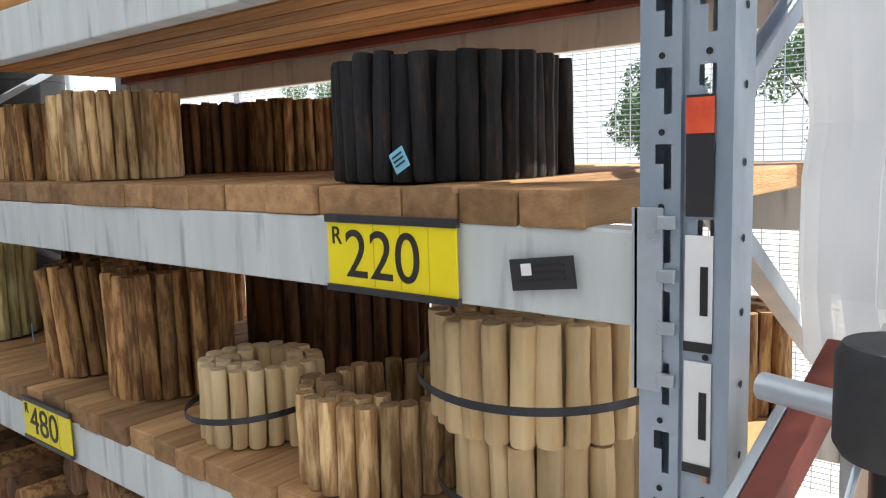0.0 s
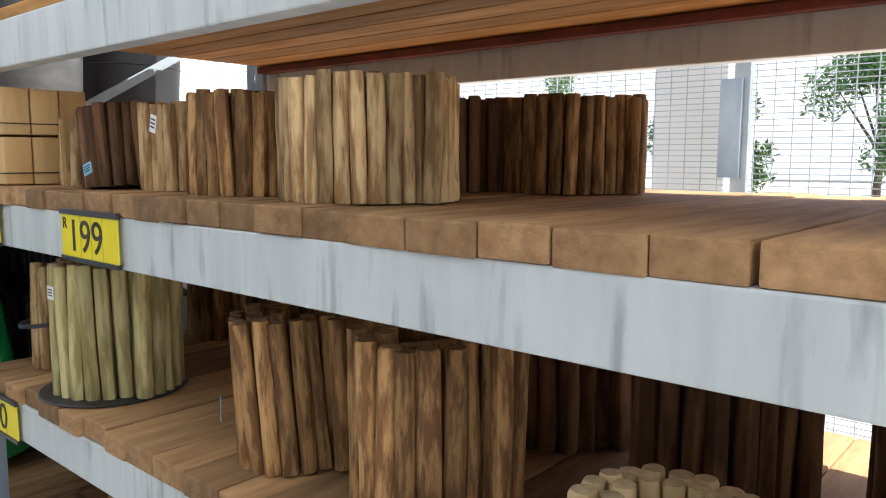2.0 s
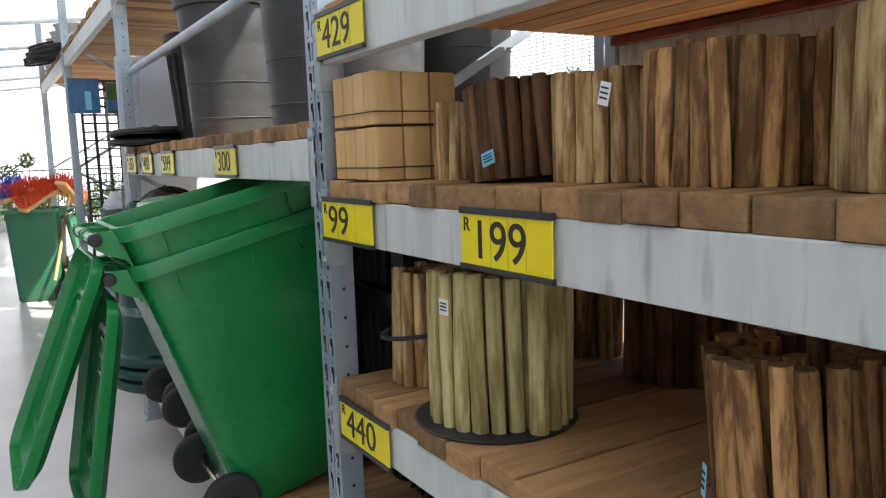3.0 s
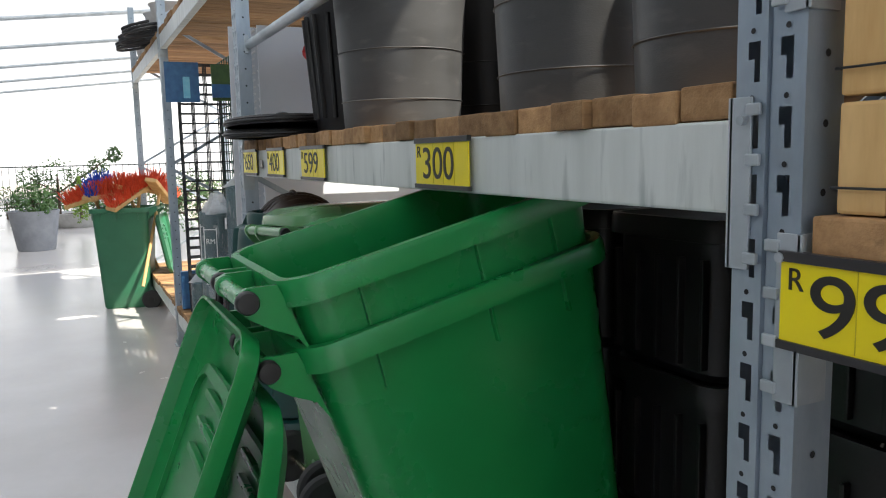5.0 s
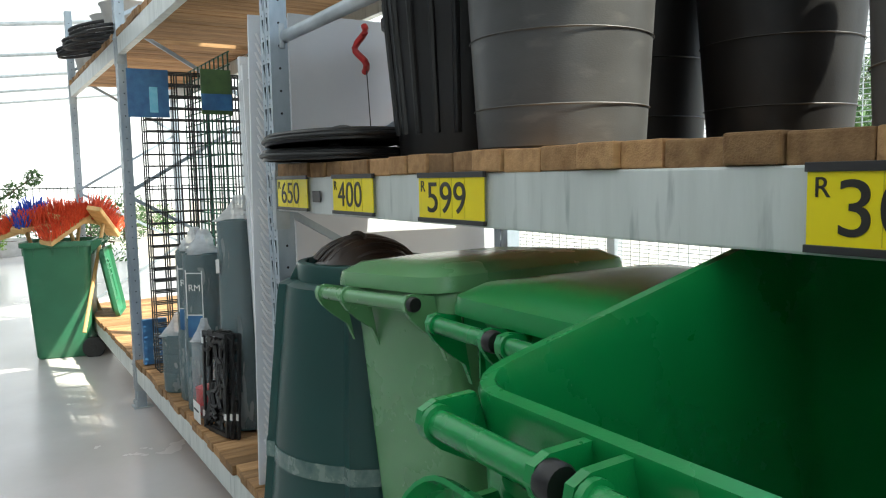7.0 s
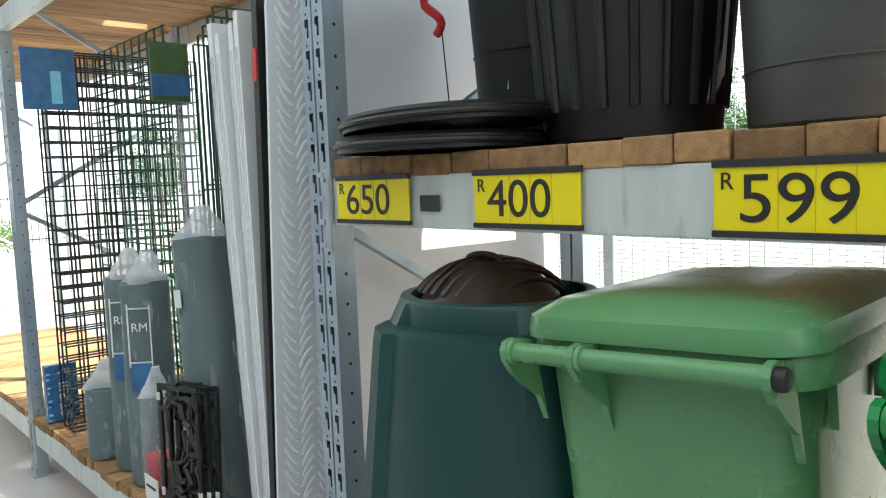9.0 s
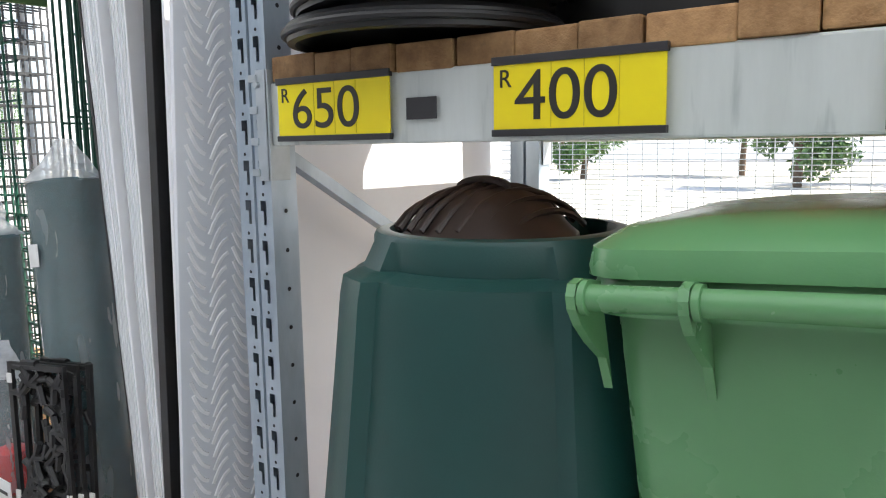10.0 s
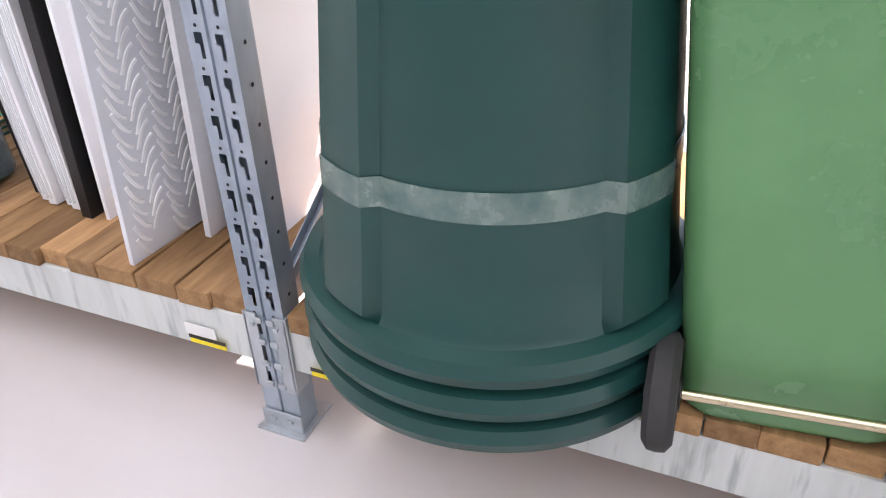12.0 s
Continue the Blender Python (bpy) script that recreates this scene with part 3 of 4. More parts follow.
def label_on(x, y, z, w, h, material, m_rot=(0, 0, 0), label="small white paper label stapled to a pole"):
    bm = bbox((0, 0, 0), (w, 0.001, h))
    o = tagged(ob_from("paper_label", bm, material), label, "label", "paper labels")
    o.matrix_basis = pose(x, y, z, *m_rot)
    bm = bmesh.new()
    for k in range(3):
        box(bm, (0, -0.0012, h * (0.25 - 0.22 * k)), (w * 0.7, 0.001, h * 0.08))
    part("print_lines", bm, INK, o)
    return o


label_on(0.142, 0.955, 1.532, 0.028, 0.030, CYAN, (0, -28, 0), "crumpled blue plastic label on a black pole")
label_on(-1.775, 0.912, 1.268, 0.032, 0.030, WHITE)
label_on(-1.72, 0.985, 1.545, 0.04, 0.025, CYAN, (0, -15, 0), "blue plastic label on a dark pole")
label_on(-1.40, 0.972, 1.635, 0.022, 0.034, WHITE, (0, 15, 0))
label_on(-1.235, 0.995, 1.10, 0.014, 0.05, CYAN, (0, 8, -30), "blue plastic strip on a pole")
part('torn_corner', bbox((-0.02, -0.0025, 0.006), (0.014, 0.001, 0.014)), WHITE, label_on(0.388, F - 0.004, 1.398, 0.088, 0.038, TAGBLACK, (0, -7, 0), "black sticker with a torn white corner on the shelf beam"))

# ---- wheeled bins ----


def bin_body(w, d, h, bw, bd):
    """Open tapered tub with a rolled rim flange and an inner wall."""
    bm = bmesh.new()
    lp = lambda ww, dd, z, r: round_rect(ww, dd, r, z, 5)
    t = 0.006
    loops = [lp(bw - 0.03, bd - 0.03, 0, 0.05), lp(bw, bd, 0.02, 0.06)]
    for k in range(1, 6):
        s = k / 5
        loops.append(lp(bw + (w - 0.05 - bw) * s, bd + (d - 0.05 - bd) * s, 0.02 + (h - 0.07) * s, 0.06))
    loops += [lp(w - 0.02, d - 0.02, h - 0.05, 0.07), lp(w, d, h - 0.048, 0.075), lp(w, d, h - 0.010, 0.075), lp(w - 0.008, d - 0.008, h, 0.072), lp(w - 0.04, d - 0.04, h, 0.06), lp(w - 0.055, d - 0.055, h - 0.02, 0.055)]
    for k in range(5, -1, -1):
        s = k / 5
        loops.append(lp(bw + (w - 0.05 - bw) * s - 2 * t, bd + (d - 0.05 - bd) * s - 2 * t, 0.03 + (h - 0.09) * s, 0.055))
    rings(bm, loops)
    bmesh.ops.recalc_face_normals(bm, faces=bm.faces)
    return bm


def lid_mesh(w, d, th=0.035):
    """Domed lid: origin on the hinge line, reaching along +y."""
    bm = bmesh.new()
    lp = lambda ww, dd, z, r: round_rect(ww, dd, r, z, 6, 0, d / 2)
    loops = [lp(w, d, -th, 0.07), lp(w + 0.012, d + 0.012, -th, 0.076), lp(w + 0.012, d + 0.012, -th + 0.012, 0.076), lp(w, d, 0, 0.07), lp(w * 0.86, d * 0.88, 0.022, 0.07), lp(w * 0.4, d * 0.5, 0.034, 0.05)]
    rings(bm, loops, True, False)
    bm.faces.new([bm.verts[-1 - i] for i in range(0)] or [v for v in list(bm.verts)[-len(loops[0]):]])
    inner = [lp(w * 0.4, d * 0.5, 0.029, 0.05), lp(w * 0.85, d * 0.87, 0.017, 0.07), lp(w - 0.008, d - 0.008, -0.004, 0.067), lp(w, d, -th, 0.07)]
    rings(bm, inner, True, False)
    bm.faces.new(list(reversed(list(bm.verts)[-4 * len(loops[0]):-3 * len(loops[0])])))
    bmesh.ops.remove_doubles(bm, verts=bm.verts, dist=1e-5)
    return bm


def wheeled_bin(at, material, label, w=0.58, d=0.70, h=1.0, bw=0.46, bd=0.50, lid="closed", lid_angle=0, wheels=True, lid_mat=None, mid=0.5, grips=2):
    th = thing("wheeled_bin", label, "wheelie bin", "green wheelie bins", at=at)
    body = part("body", bin_body(w, d, h, bw, bd), material, th, smooth=True)
    for sx in (-0.32, 0.0, 0.32) if grips == 2 else ():
        for sy in (-1, 1):
            part("rim_rib", bbox((sx * w, sy * (d / 2 - 0.022), h - 0.085), (0.005, 0.014, 0.08), 0.001), material, body)
    for sy in (-0.3, 0.05, 0.3):
        for sx in (-1, 1):
            part("rim_rib", bbox((sx * (w / 2 - 0.020), sy * d, h - 0.085), (0.014, 0.005, 0.08), 0.001), material, body)
    # hinge lugs and handle along the back
    hy, hz = -d / 2 - 0.055, h - 0.015
    if grips == 2:
        pairs = ((-w * 0.43, -w * 0.06), (w * 0.04, w * 0.41))
    else:
        pairs = ((-w * 0.45, -w * 0.45 + w * 0.9 * mid), (-w * 0.45 + w * 0.9 * mid, w * 0.43))
    for x in sorted({q for pr in pairs for q in pr}):
        bm = bmesh.new()
        rings(bm, [[(x + s, -d / 2 + 0.004, h - 0.004), (x + s, hy + 0.008, hz + 0.022), (x + s, hy - 0.012, hz + 0.018), (x + s, hy - 0.019, hz + 0.004), (x + s, hy - 0.017, hz - 0.012), (x + s, hy - 0.002, hz - 0.034), (x + s, hy + 0.028, hz - 0.062), (x + s, -d / 2 + 0.012, h - 0.105), (x + s, -d / 2 + 0.030, h - 0.15)] for s in (-0.006, 0.006)])
        bmesh.ops.recalc_face_normals(bm, faces=bm.faces)
        part("handle_lug", bm, material, body)
    for k, (a, b) in enumerate(pairs):
        hb = part("handle_bar", rod(bmesh.new(), (a, hy, hz), (b + 0.004, hy, hz), 0.0165, 16), material, body, smooth=True)
        part("collar", turned([(0.016, -0.004), (0.0215, -0.003), (0.0215, 0.005), (0.016, 0.006)], 16), material, hb, smooth=True).matrix_basis = pose(a + 0.012, hy, hz, 0, 90, 0)
        if grips == 2 or k == 1:
            cap = part("end_cap", turned([(0.002, 0.0), (0.0195, 0.0), (0.0205, 0.003), (0.0205, 0.017), (0.018, 0.021), (0.001, 0.022)], 20), BLACK_PL, hb, "black rubber end cap", smooth=True)
            cap.matrix_basis = pose(b + 0.005, hy, hz, 0, 90, 0) @ Matrix.Scale(1.0 if grips == 2 else 0.8, 4)
    lm = lid_mat or material
    L = part("lid", lid_mesh(w - 0.01, d + 0.02), lm, th, smooth=True)
    if lid == "closed":
        L.matrix_basis = pose(0, -d / 2 - 0.012, h + 0.037)
    else:
        L.matrix_basis = pose(0, hy + 0.004, hz - 0.075, lid_angle, 0, 0)
    if lid != "closed":
        part("lid_panel", rings(bmesh.new(), [round_rect(w * 0.66, d * 0.70, 0.08, z, 6, 0, d * 0.52) for z in (0.014, 0.003)] + [round_rect(w * 0.60, d * 0.64, 0.07, z, 6, 0, d * 0.52) for z in (0.000, 0.012)], True, True), lm, L, smooth=True)
        for k in range(3):
            part("lid_rib", bbox((0.06, 0.16 + 0.055 * k, 0.002), (0.17, 0.016, 0.016), 0.006), lm, L, smooth=True)
    if wheels:
        for sx in (-1, 1):
            bm = turned([(0.03, -0.024), (0.085, -0.024), (0.098, -0.014), (0.100, 0), (0.098, 0.014), (0.085, 0.024), (0.03, 0.024)], 28)
            wh = part("wheel", bm, RUBBER, th, "black rubber wheel", smooth=True)
            wh.matrix_basis = pose(sx * (bw / 2 + 0.022), -bd / 2 - 0.035, 0.085, 0, 90, 0)
            bm = turned([(0.012, -0.03), (0.03, -0.028), (0.03, 0.028), (0.012, 0.03)], 16)
            part("hub", bm, BLACK_PL, wh)
        bm = rod(bmesh.new(), (-bw / 2 - 0.05, -bd / 2 - 0.035, 0.085), (bw / 2 + 0.05, -bd / 2 - 0.035, 0.085), 0.009, 12)
        part("axle", bm, AXLE, th, "shiny zinc-plated axle", smooth=True)
    return th


ZD = 0.3565      # top of the low decks
wheeled_bin(pose(-3.30, 1.115, ZD + 0.03, 14, 0, 0), BIN_GREEN, "bright green wheelie bin tilted on the deck edge, lid hanging open", w=0.53, bw=0.42, h=0.96, lid="open", lid_angle=-114)
wheeled_bin(pose(-3.30, 1.085, ZD + 0.155, 14, 0, 0), BIN_GREEN, "bright green wheelie bin nested in another, lid hanging open", w=0.53, bw=0.42, h=0.96, lid="open", lid_angle=-126, wheels=False)
wheeled_bin(pose(-3.87, 1.155, ZD), BIN_GREEN, "bright green wheelie bin with its lid closed", w=0.50, d=0.60, bw=0.40, bd=0.46, h=0.97)
wheeled_bin(pose(-4.39, 1.165, ZD, 0, -3.2, 3), BIN_LIGHT, "faded green wheelie bin with its lid closed", w=0.49, d=0.60, bw=0.35, bd=0.46, h=0.98, mid=0.3, grips=1)


def crate(x, y, z):
    """Stackable black plastic crate with a rim lip and ribbed sides, made up as dark filling."""
    th = thing("filler_crate", "made-up black plastic crate filling the dark behind the nested bins", "crate", "stacked crates", at=pose(x, y, z))
    c = part("crate_body", bin_body(0.40, 0.62, 0.355, 0.36, 0.58), BLACK_PL, th, smooth=True)
    for k in range(5):
        part("side_rib", bbox((-0.14 + 0.07 * k, -0.295, 0.15), (0.010, 0.020, 0.24), 0.003), BLACK_PL, c)


# crates added to block light from the back and keep this space black
for cx in (-2.69, -3.10, -3.51):
    for cz in range(3):
        crate(cx, 1.69, ZD + 0.357 * cz)
label_on(-2.78, 1.372, 1.25, 0.022, 0.028, WHITE, (0, 0, 0), "small white sticker on a black crate")

# ---- compost bin ----
cb = thing("compost_bin", "dark green plastic compost bin with a brown-black lid, three nested", "compost bin", at=pose(-4.925, 1.065, ZD))


def compost_shell(z0, top, full=True):
    bm = bmesh.new()
    n = 96
    prof = [(0.345, 0.0), (0.367, 0.012), (0.374, 0.034), (0.364, 0.055), (0.335, 0.062), (0.326, 0.075)]
    if full:
        prof += [(0.312, 0.20), (0.294, 0.40), (0.270, 0.62), (0.255, 0.765), (0.249, 0.795), (0.226, 0.806), (0.216, 0.808), (0.216, 0.852), (0.212, 0.860), (0.204, 0.862), (0.190, 0.862), (0.184, 0.82), (0.16, 0.815), (0.02, 0.815)]
    loops = []
    for r, z in prof:
        loop = []
        for i in range(n):
            a = 2 * math.pi * i / n
            rr = r
            if 0.07 < z < 0.83:
                if (math.degrees(a) - 230) % 90 < 24:
                    rr = r + 0.022
            loop.append((rr * math.cos(a), rr * math.sin(a), z0 + z))
        loops.append(loop)
    rings(bm, loops, True, False)
    bmesh.ops.recalc_face_normals(bm, faces=bm.faces)
    return bm


part("lower_rim", compost_shell(0.0, 0, False), COMPOST, cb, smooth=True)
part("middle_rim", compost_shell(0.068, 0, False), COMPOST, cb, smooth=True)
shell = part("shell", compost_shell(0.136, 0, True), COMPOST, cb, smooth=True)
bm = bmesh.new()
loops = []
for i in range(96):
    a = 2 * math.pi * i / 96
    rr = 0.3063 + (0.022 if (math.degrees(a) - 230) % 90 < 24 else 0)
    zz = 0.136 + 0.290
    c, s = math.cos(a), math.sin(a)
    loops.append([(rr * c, rr * s, zz - 0.024), ((rr + 0.002) * c, (rr + 0.002) * s, zz - 0.024), ((rr - 0.001) * c, (rr - 0.001) * s, zz + 0.024), ((rr - 0.003) * c, (rr - 0.003) * s, zz + 0.024)])
rings(bm, loops + [loops[0]], True, False)
part("tape_band", bm, TAPE, shell, "creased clear packing tape")
clid = part("lid", turned([(0.176, 0.955), (0.176, 0.985), (0.160, 0.996), (0.12, 1.034), (0.075, 1.058), (0.03, 1.064), (0.001, 1.065)], 40), LID_BROWN, cb, "brown-black ribbed lid", smooth=True)
clid.matrix_basis = pose(-0.025, 0, 0) @ Matrix.Diagonal((0.86, 0.86, 1, 1))
for k in range(-4, 5):
    x = 0.034 * k
    ex = math.sqrt(max(0.0, 0.165 ** 2 - x * x))
    prof = lambda q: 0.996 + 0.070 * max(0.0, 1 - (q / 0.165) ** 2) ** 0.8
    part("lid_rib", tube([(x + 0.25 * yy, yy, prof(math.hypot(x, yy)) + 0.002) for yy in (ex * (-1 + 0.2 * i) for i in range(11))], 0.006, 6), LID_BROWN, clid, smooth=True)
part("lid_handle", tube([(0.06 * math.cos(a), -0.02, 1.06 + 0.016 * math.sin(a)) for a in (math.pi * i / 10 for i in range(11))], 0.007, 8), LID_BROWN, clid, smooth=True)

# ---- tubs and lids on the bay's deck ----
ZB = 1.6535


def tub(x, y, r0, r1, h, material, label, ribs=0, rim=True):
    th = thing("plastic_tub", label, "plastic tub", "black tubs", at=pose(x, y, ZB))
    prof = [(r0 - 0.012, 0), (r0, 0.012), (r0 + (r1 - r0) * 0.5, h * 0.5), (r1, h - 0.04), (r1 + 0.015, h - 0.035), (r1 + 0.017, h - 0.004), (r1 + 0.012, h), (r1 - 0.006, h), (r1 - 0.010, h - 0.03), (r0 - 0.004, 0.02)]
    b = part("body", turned(prof, 56), material, th, smooth=True)
    if ribs:
        bm = bmesh.new()
        for k in range(ribs):
            a = 2 * math.pi * k / ribs
            p = Vector(((r0 + 0.004) * math.cos(a), (r0 + 0.004) * math.sin(a), 0.07))
            q = Vector(((r1 - 0.003) * math.cos(a), (r1 - 0.003) * math.sin(a), h - 0.1))
            rod(bm, p, q, 0.011, 8)
        part("ribs", bm, material, b)
    else:
        for k in range(2):
            z = 0.10 + 0.16 * k
            bm = bmesh.new()
            r = r0 + (r1 - r0) * z / h
            loops = [[((r + 0.002 + e) * math.cos(t), (r + 0.002 + e) * math.sin(t), z + f) for e, f in ((0, -0.002), (0.002, 0), (0, 0.002))] for t in (2 * math.pi * i / 48 for i in range(48))]
            rings(bm, loops + [loops[0]], True, False)
            part("moulded_line", bm, material, b)
    return th


tub(-4.24, 1.26, 0.20, 0.235, 0.64, POT, "tall dark grey plastic tub on the plank deck")
tub(-4.46, 1.74, 0.19, 0.22, 0.62, BLACK_PL, "tall black plastic tub at the back of the deck")
tub(-3.30, 1.34, 0.205, 0.235, 0.64, POT, "tall dark grey plastic tub on the plank deck")
tub(-2.75, 1.25, 0.17, 0.195, 0.62, POT, "dark grey plastic tub with a small sticker")
tub(-4.03, 1.80, 0.17, 0.22, 0.64, BLACK_PL, "tall black plastic tub at the back of the deck")
tub(-3.46, 1.80, 0.17, 0.20, 0.62, BLACK_PL, "tall black plastic tub at the back of the deck")
tub(-2.95, 1.70, 0.19, 0.22, 0.62, BLACK_PL, "tall black plastic tub at the back of the deck")
tub(-4.74, 1.30, 0.185, 0.225, 0.56, BLACK_PL, "ribbed black plastic refuse bin on the plank deck", ribs=20)
tub(-5.15, 1.47, 0.15, 0.18, 0.50, BLACK_PL, "plain black plastic tub with a white sticker")
for k in range(2):
    th = thing("bin_lid", "flat black plastic bin lid lying on the deck", "bin lid", "black bin lids", at=pose(-5.06 + 0.025 * k, 1.035, ZB + 0.004 + 0.048 * k, 0, -2.5 * k, 20 * k))
    part("dish", turned([(0.01, 0.02), (0.19, 0.02), (0.215, 0.01), (0.22, 0.0), (0.232, 0.002), (0.235, 0.028), (0.225, 0.036), (0.19, 0.038), (0.1, 0.040), (0.001, 0.041)], 56), BLACK_PL, th, smooth=True)
    part("rim_bead", tube([(0.236 * math.cos(t), 0.236 * math.sin(t), 0.016) for t in (2 * math.pi * i / 48 for i in range(49))], 0.007, 8), BLACK_PL, th, smooth=True)
    part("grip", tube([(0.06 * math.cos(t), 0, 0.036 + 0.02 * math.sin(t)) for t in (math.pi * i / 10 for i in range(11))], 0.007, 8), BLACK_PL, th, smooth=True)
tub(-4.50, 1.58, 0.085, 0.10, 0.58, RED, "narrow red plastic tub between the black tubs", ribs=0)
label_on(-5.12, 1.315, 1.83, 0.022, 0.028, WHITE, (0, 0, 0), "small white barcode sticker on a black tub")
label_on(-2.74, 1.062, 1.88, 0.03, 0.04, WHITE, (0, 0, 0), "small white sticker on a grey tub")

# ---- bay three: panels, netting rolls ----
def panel(x, y0, y1, z1, material, label, lean=0.0, t=0.012, yaw=0.0, name="wall_panel"):
    th = thing(name, label, "panel", "standing panels", at=pose(x, (y0 + y1) / 2, ZD, 0, lean, yaw))
    part("sheet", bbox((0, 0, z1 / 2), (t, y1 - y0, z1), 0.002), material, th)
    return th


panel(-5.525, 1.06, 1.975, 1.85, GREYBOARD, "large smooth pale grey panel standing on edge")
panel(-5.60, 1.15, 1.9, 1.80, BOARD, "white wrapped panel standing on edge", lean=1.0, t=0.016)
panel(-5.655, 1.165, 1.9, 1.82, BOARD, "white wrapped panel standing on edge", lean=2.4, t=0.018)
panel(-5.688, 1.12, 1.9, 1.80, BOARD, "white wrapped panel standing on edge", lean=3.4, t=0.018)
em = panel(-5.745, 0.955, 1.87, 1.86, GREYBOARD, "pale grey panel embossed with white herringbone strokes standing on edge", yaw=-4, lean=4.4, t=0.014)
strokes = []
for j in range(2):
    bm = bmesh.new()
    sweep(bm, [(0, 0.040 * i / 5, (1 if j else -1) * (0.055 * i / 5 + 0.012 * math.sin(math.pi * i / 5))) for i in range(6)], 0.0068, 6)
    me = bpy.data.meshes.new("embossed_stroke")
    bm.to_mesh(me)
    bm.free()
    me.materials.append(EMBOSS)
    strokes.append(me)
for k in range(52):
    for j in range(6):
        up = j % 2
        reuse("embossed_stroke", strokes[up], em, pose(0.0038, -0.43 + 0.055 * j + rnd.uniform(-0.004, 0.004), 0.06 + 0.034 * k))
panel(-5.985, 1.10, 1.90, 1.80, BOARD, "thin white panel standing on edge", lean=2.2, t=0.012)
bk = panel(-6.045, 1.09, 1.90, 1.84, BLACK_PL, "black panel with a small red mark standing on edge", lean=2.4, t=0.034)
part("red_mark", bbox((0.0, -0.408, 1.62), (0.026, 0.006, 0.10), 0.001), RED, bk, "small red printed mark")
for k in range(4):
    pl = panel(-6.10 - 0.044 * k, 1.115 + 0.012 * (k % 2), 1.90, 1.82 - 0.025 * (k % 3), BOARD, "white film-wrapped panel standing on edge", lean=-1.2 - 1.0 * k, t=0.030, yaw=(-1, 1, 0, 1)[k % 4])
    for q in range(2):
        part("film_fold", tube([(-0.011 + 0.014 * q + 0.003 * math.sin(1.7 * i + k), -0.394 + 0.006 * (k % 2), 0.02 + 0.12 * i) for i in range(15)], 0.004, 6), FILM_TOP, pl, "creased plastic film edge", smooth=True)
panel(-6.285, 1.15, 1.90, 1.76, BLACK_PL, "black panel standing on edge", lean=-5.0, t=0.014)


def film_top(x, y, z, r, h, parent):
    bm = bmesh.new()
    loops = []
    for j in range(6):
        t = j / 5
        rr = r * (1 - 0.75 * t ** 0.7)
        loops.append([(x + rr * (1 + 0.25 * math.sin(3 * a + 2 * j)) * math.cos(a) + 0.02 * t, y + rr * (1 + 0.25 * math.cos(4 * a + j)) * math.sin(a), z + h * t) for a in (2 * math.pi * i / 20 for i in range(20))])
    rings(bm, loops)
    return part("film_wrap_top", bm, FILM_TOP, parent, "gathered clear plastic film", smooth=True)


def net_roll(x, y, z, r, h, label, lean=(0, 0), logo=False, tagged_label=False):
    th = thing("netting_roll", label, "netting roll", "rolls of netting", at=pose(x, y, z, lean[0], lean[1], 52 if logo else 0))
    part("roll", turned([(r - 0.006, 0), (r, 0.01), (r * 1.01, h * 0.33), (r * 0.985, h * 0.34), (r * 1.01, h * 0.66), (r * 0.985, h * 0.67), (r, h - 0.01), (r - 0.008, h)], 32), ROLLGREEN, th, smooth=True)
    part("film_wrap", turned([(r + 0.003, 0.01), (r + 0.006, h * 0.4), (r + 0.004, h * 0.7), (r + 0.005, h - 0.005)], 32), FILM, th, "clear plastic film", smooth=True)
    film_top(0, 0, h - 0.004, r, 0.13, th)
    if logo:
        bm = bmesh.new()
        for k, (w, hh, z0) in enumerate(((0.09, 0.006, 0.88), (0.09, 0.006, 0.62), (0.006, 0.26, 0.75))):
            box(bm, ((-0.045 if k == 2 else 0), -r - 0.009, h * z0), (w, 0.002, hh))
        box(bm, (0.044, -r - 0.009, h * 0.75), (0.005, 0.002, 0.25))
        part("printed_frame", bm, WHITE, th)
        me = text_mesh("RM", 0.05)
        if not me.materials:
            me.materials.append(WHITE)
        reuse("printed_letters", me, th, pose(-0.034, -r - 0.010, h * 0.77, 90, 0, 0))
        part("printed_panel", bbox((0, -r - 0.008, h * 0.55), (0.085, 0.002, 0.12)), NAVY, th)
    if tagged_label:
        part("paper_tag", bbox((0.0, -r - 0.01, h * 0.78), (0.06, 0.002, 0.07)), WHITE, th, "white paper tag")
    return th


net_roll(-6.53, 1.15, ZD, 0.112, 1.05, "tall roll of dark green netting in clear film leaning back", (-2, -7), tagged_label=True)
net_roll(-6.98, 1.06, ZD, 0.098, 0.86, "film-wrapped roll of green netting with a printed sleeve", (-1, 0), logo=True)
net_roll(-7.22, 1.07, ZD, 0.093, 0.86, "film-wrapped roll of green netting with a printed sleeve", (-1, 0), logo=True)
net_roll(-7.46, 1.03, ZD, 0.095, 0.34, "short roll of green netting in clear film")
# white and red bag
bg = thing("plastic_bag", "clear plastic bag with a red and white printed base", "plastic bag", at=pose(-6.83, 1.02, ZD))
part("bag_body", turned([(0.05, 0), (0.07, 0.05), (0.065, 0.30), (0.06, 0.42)], 20), FILM, bg, smooth=True)
part("red_band", turned([(0.05, 0.02), (0.055, 0.16), (0.03, 0.17)], 20), RED, bg, smooth=True)
film_top(0, 0, 0.41, 0.06, 0.12, bg)
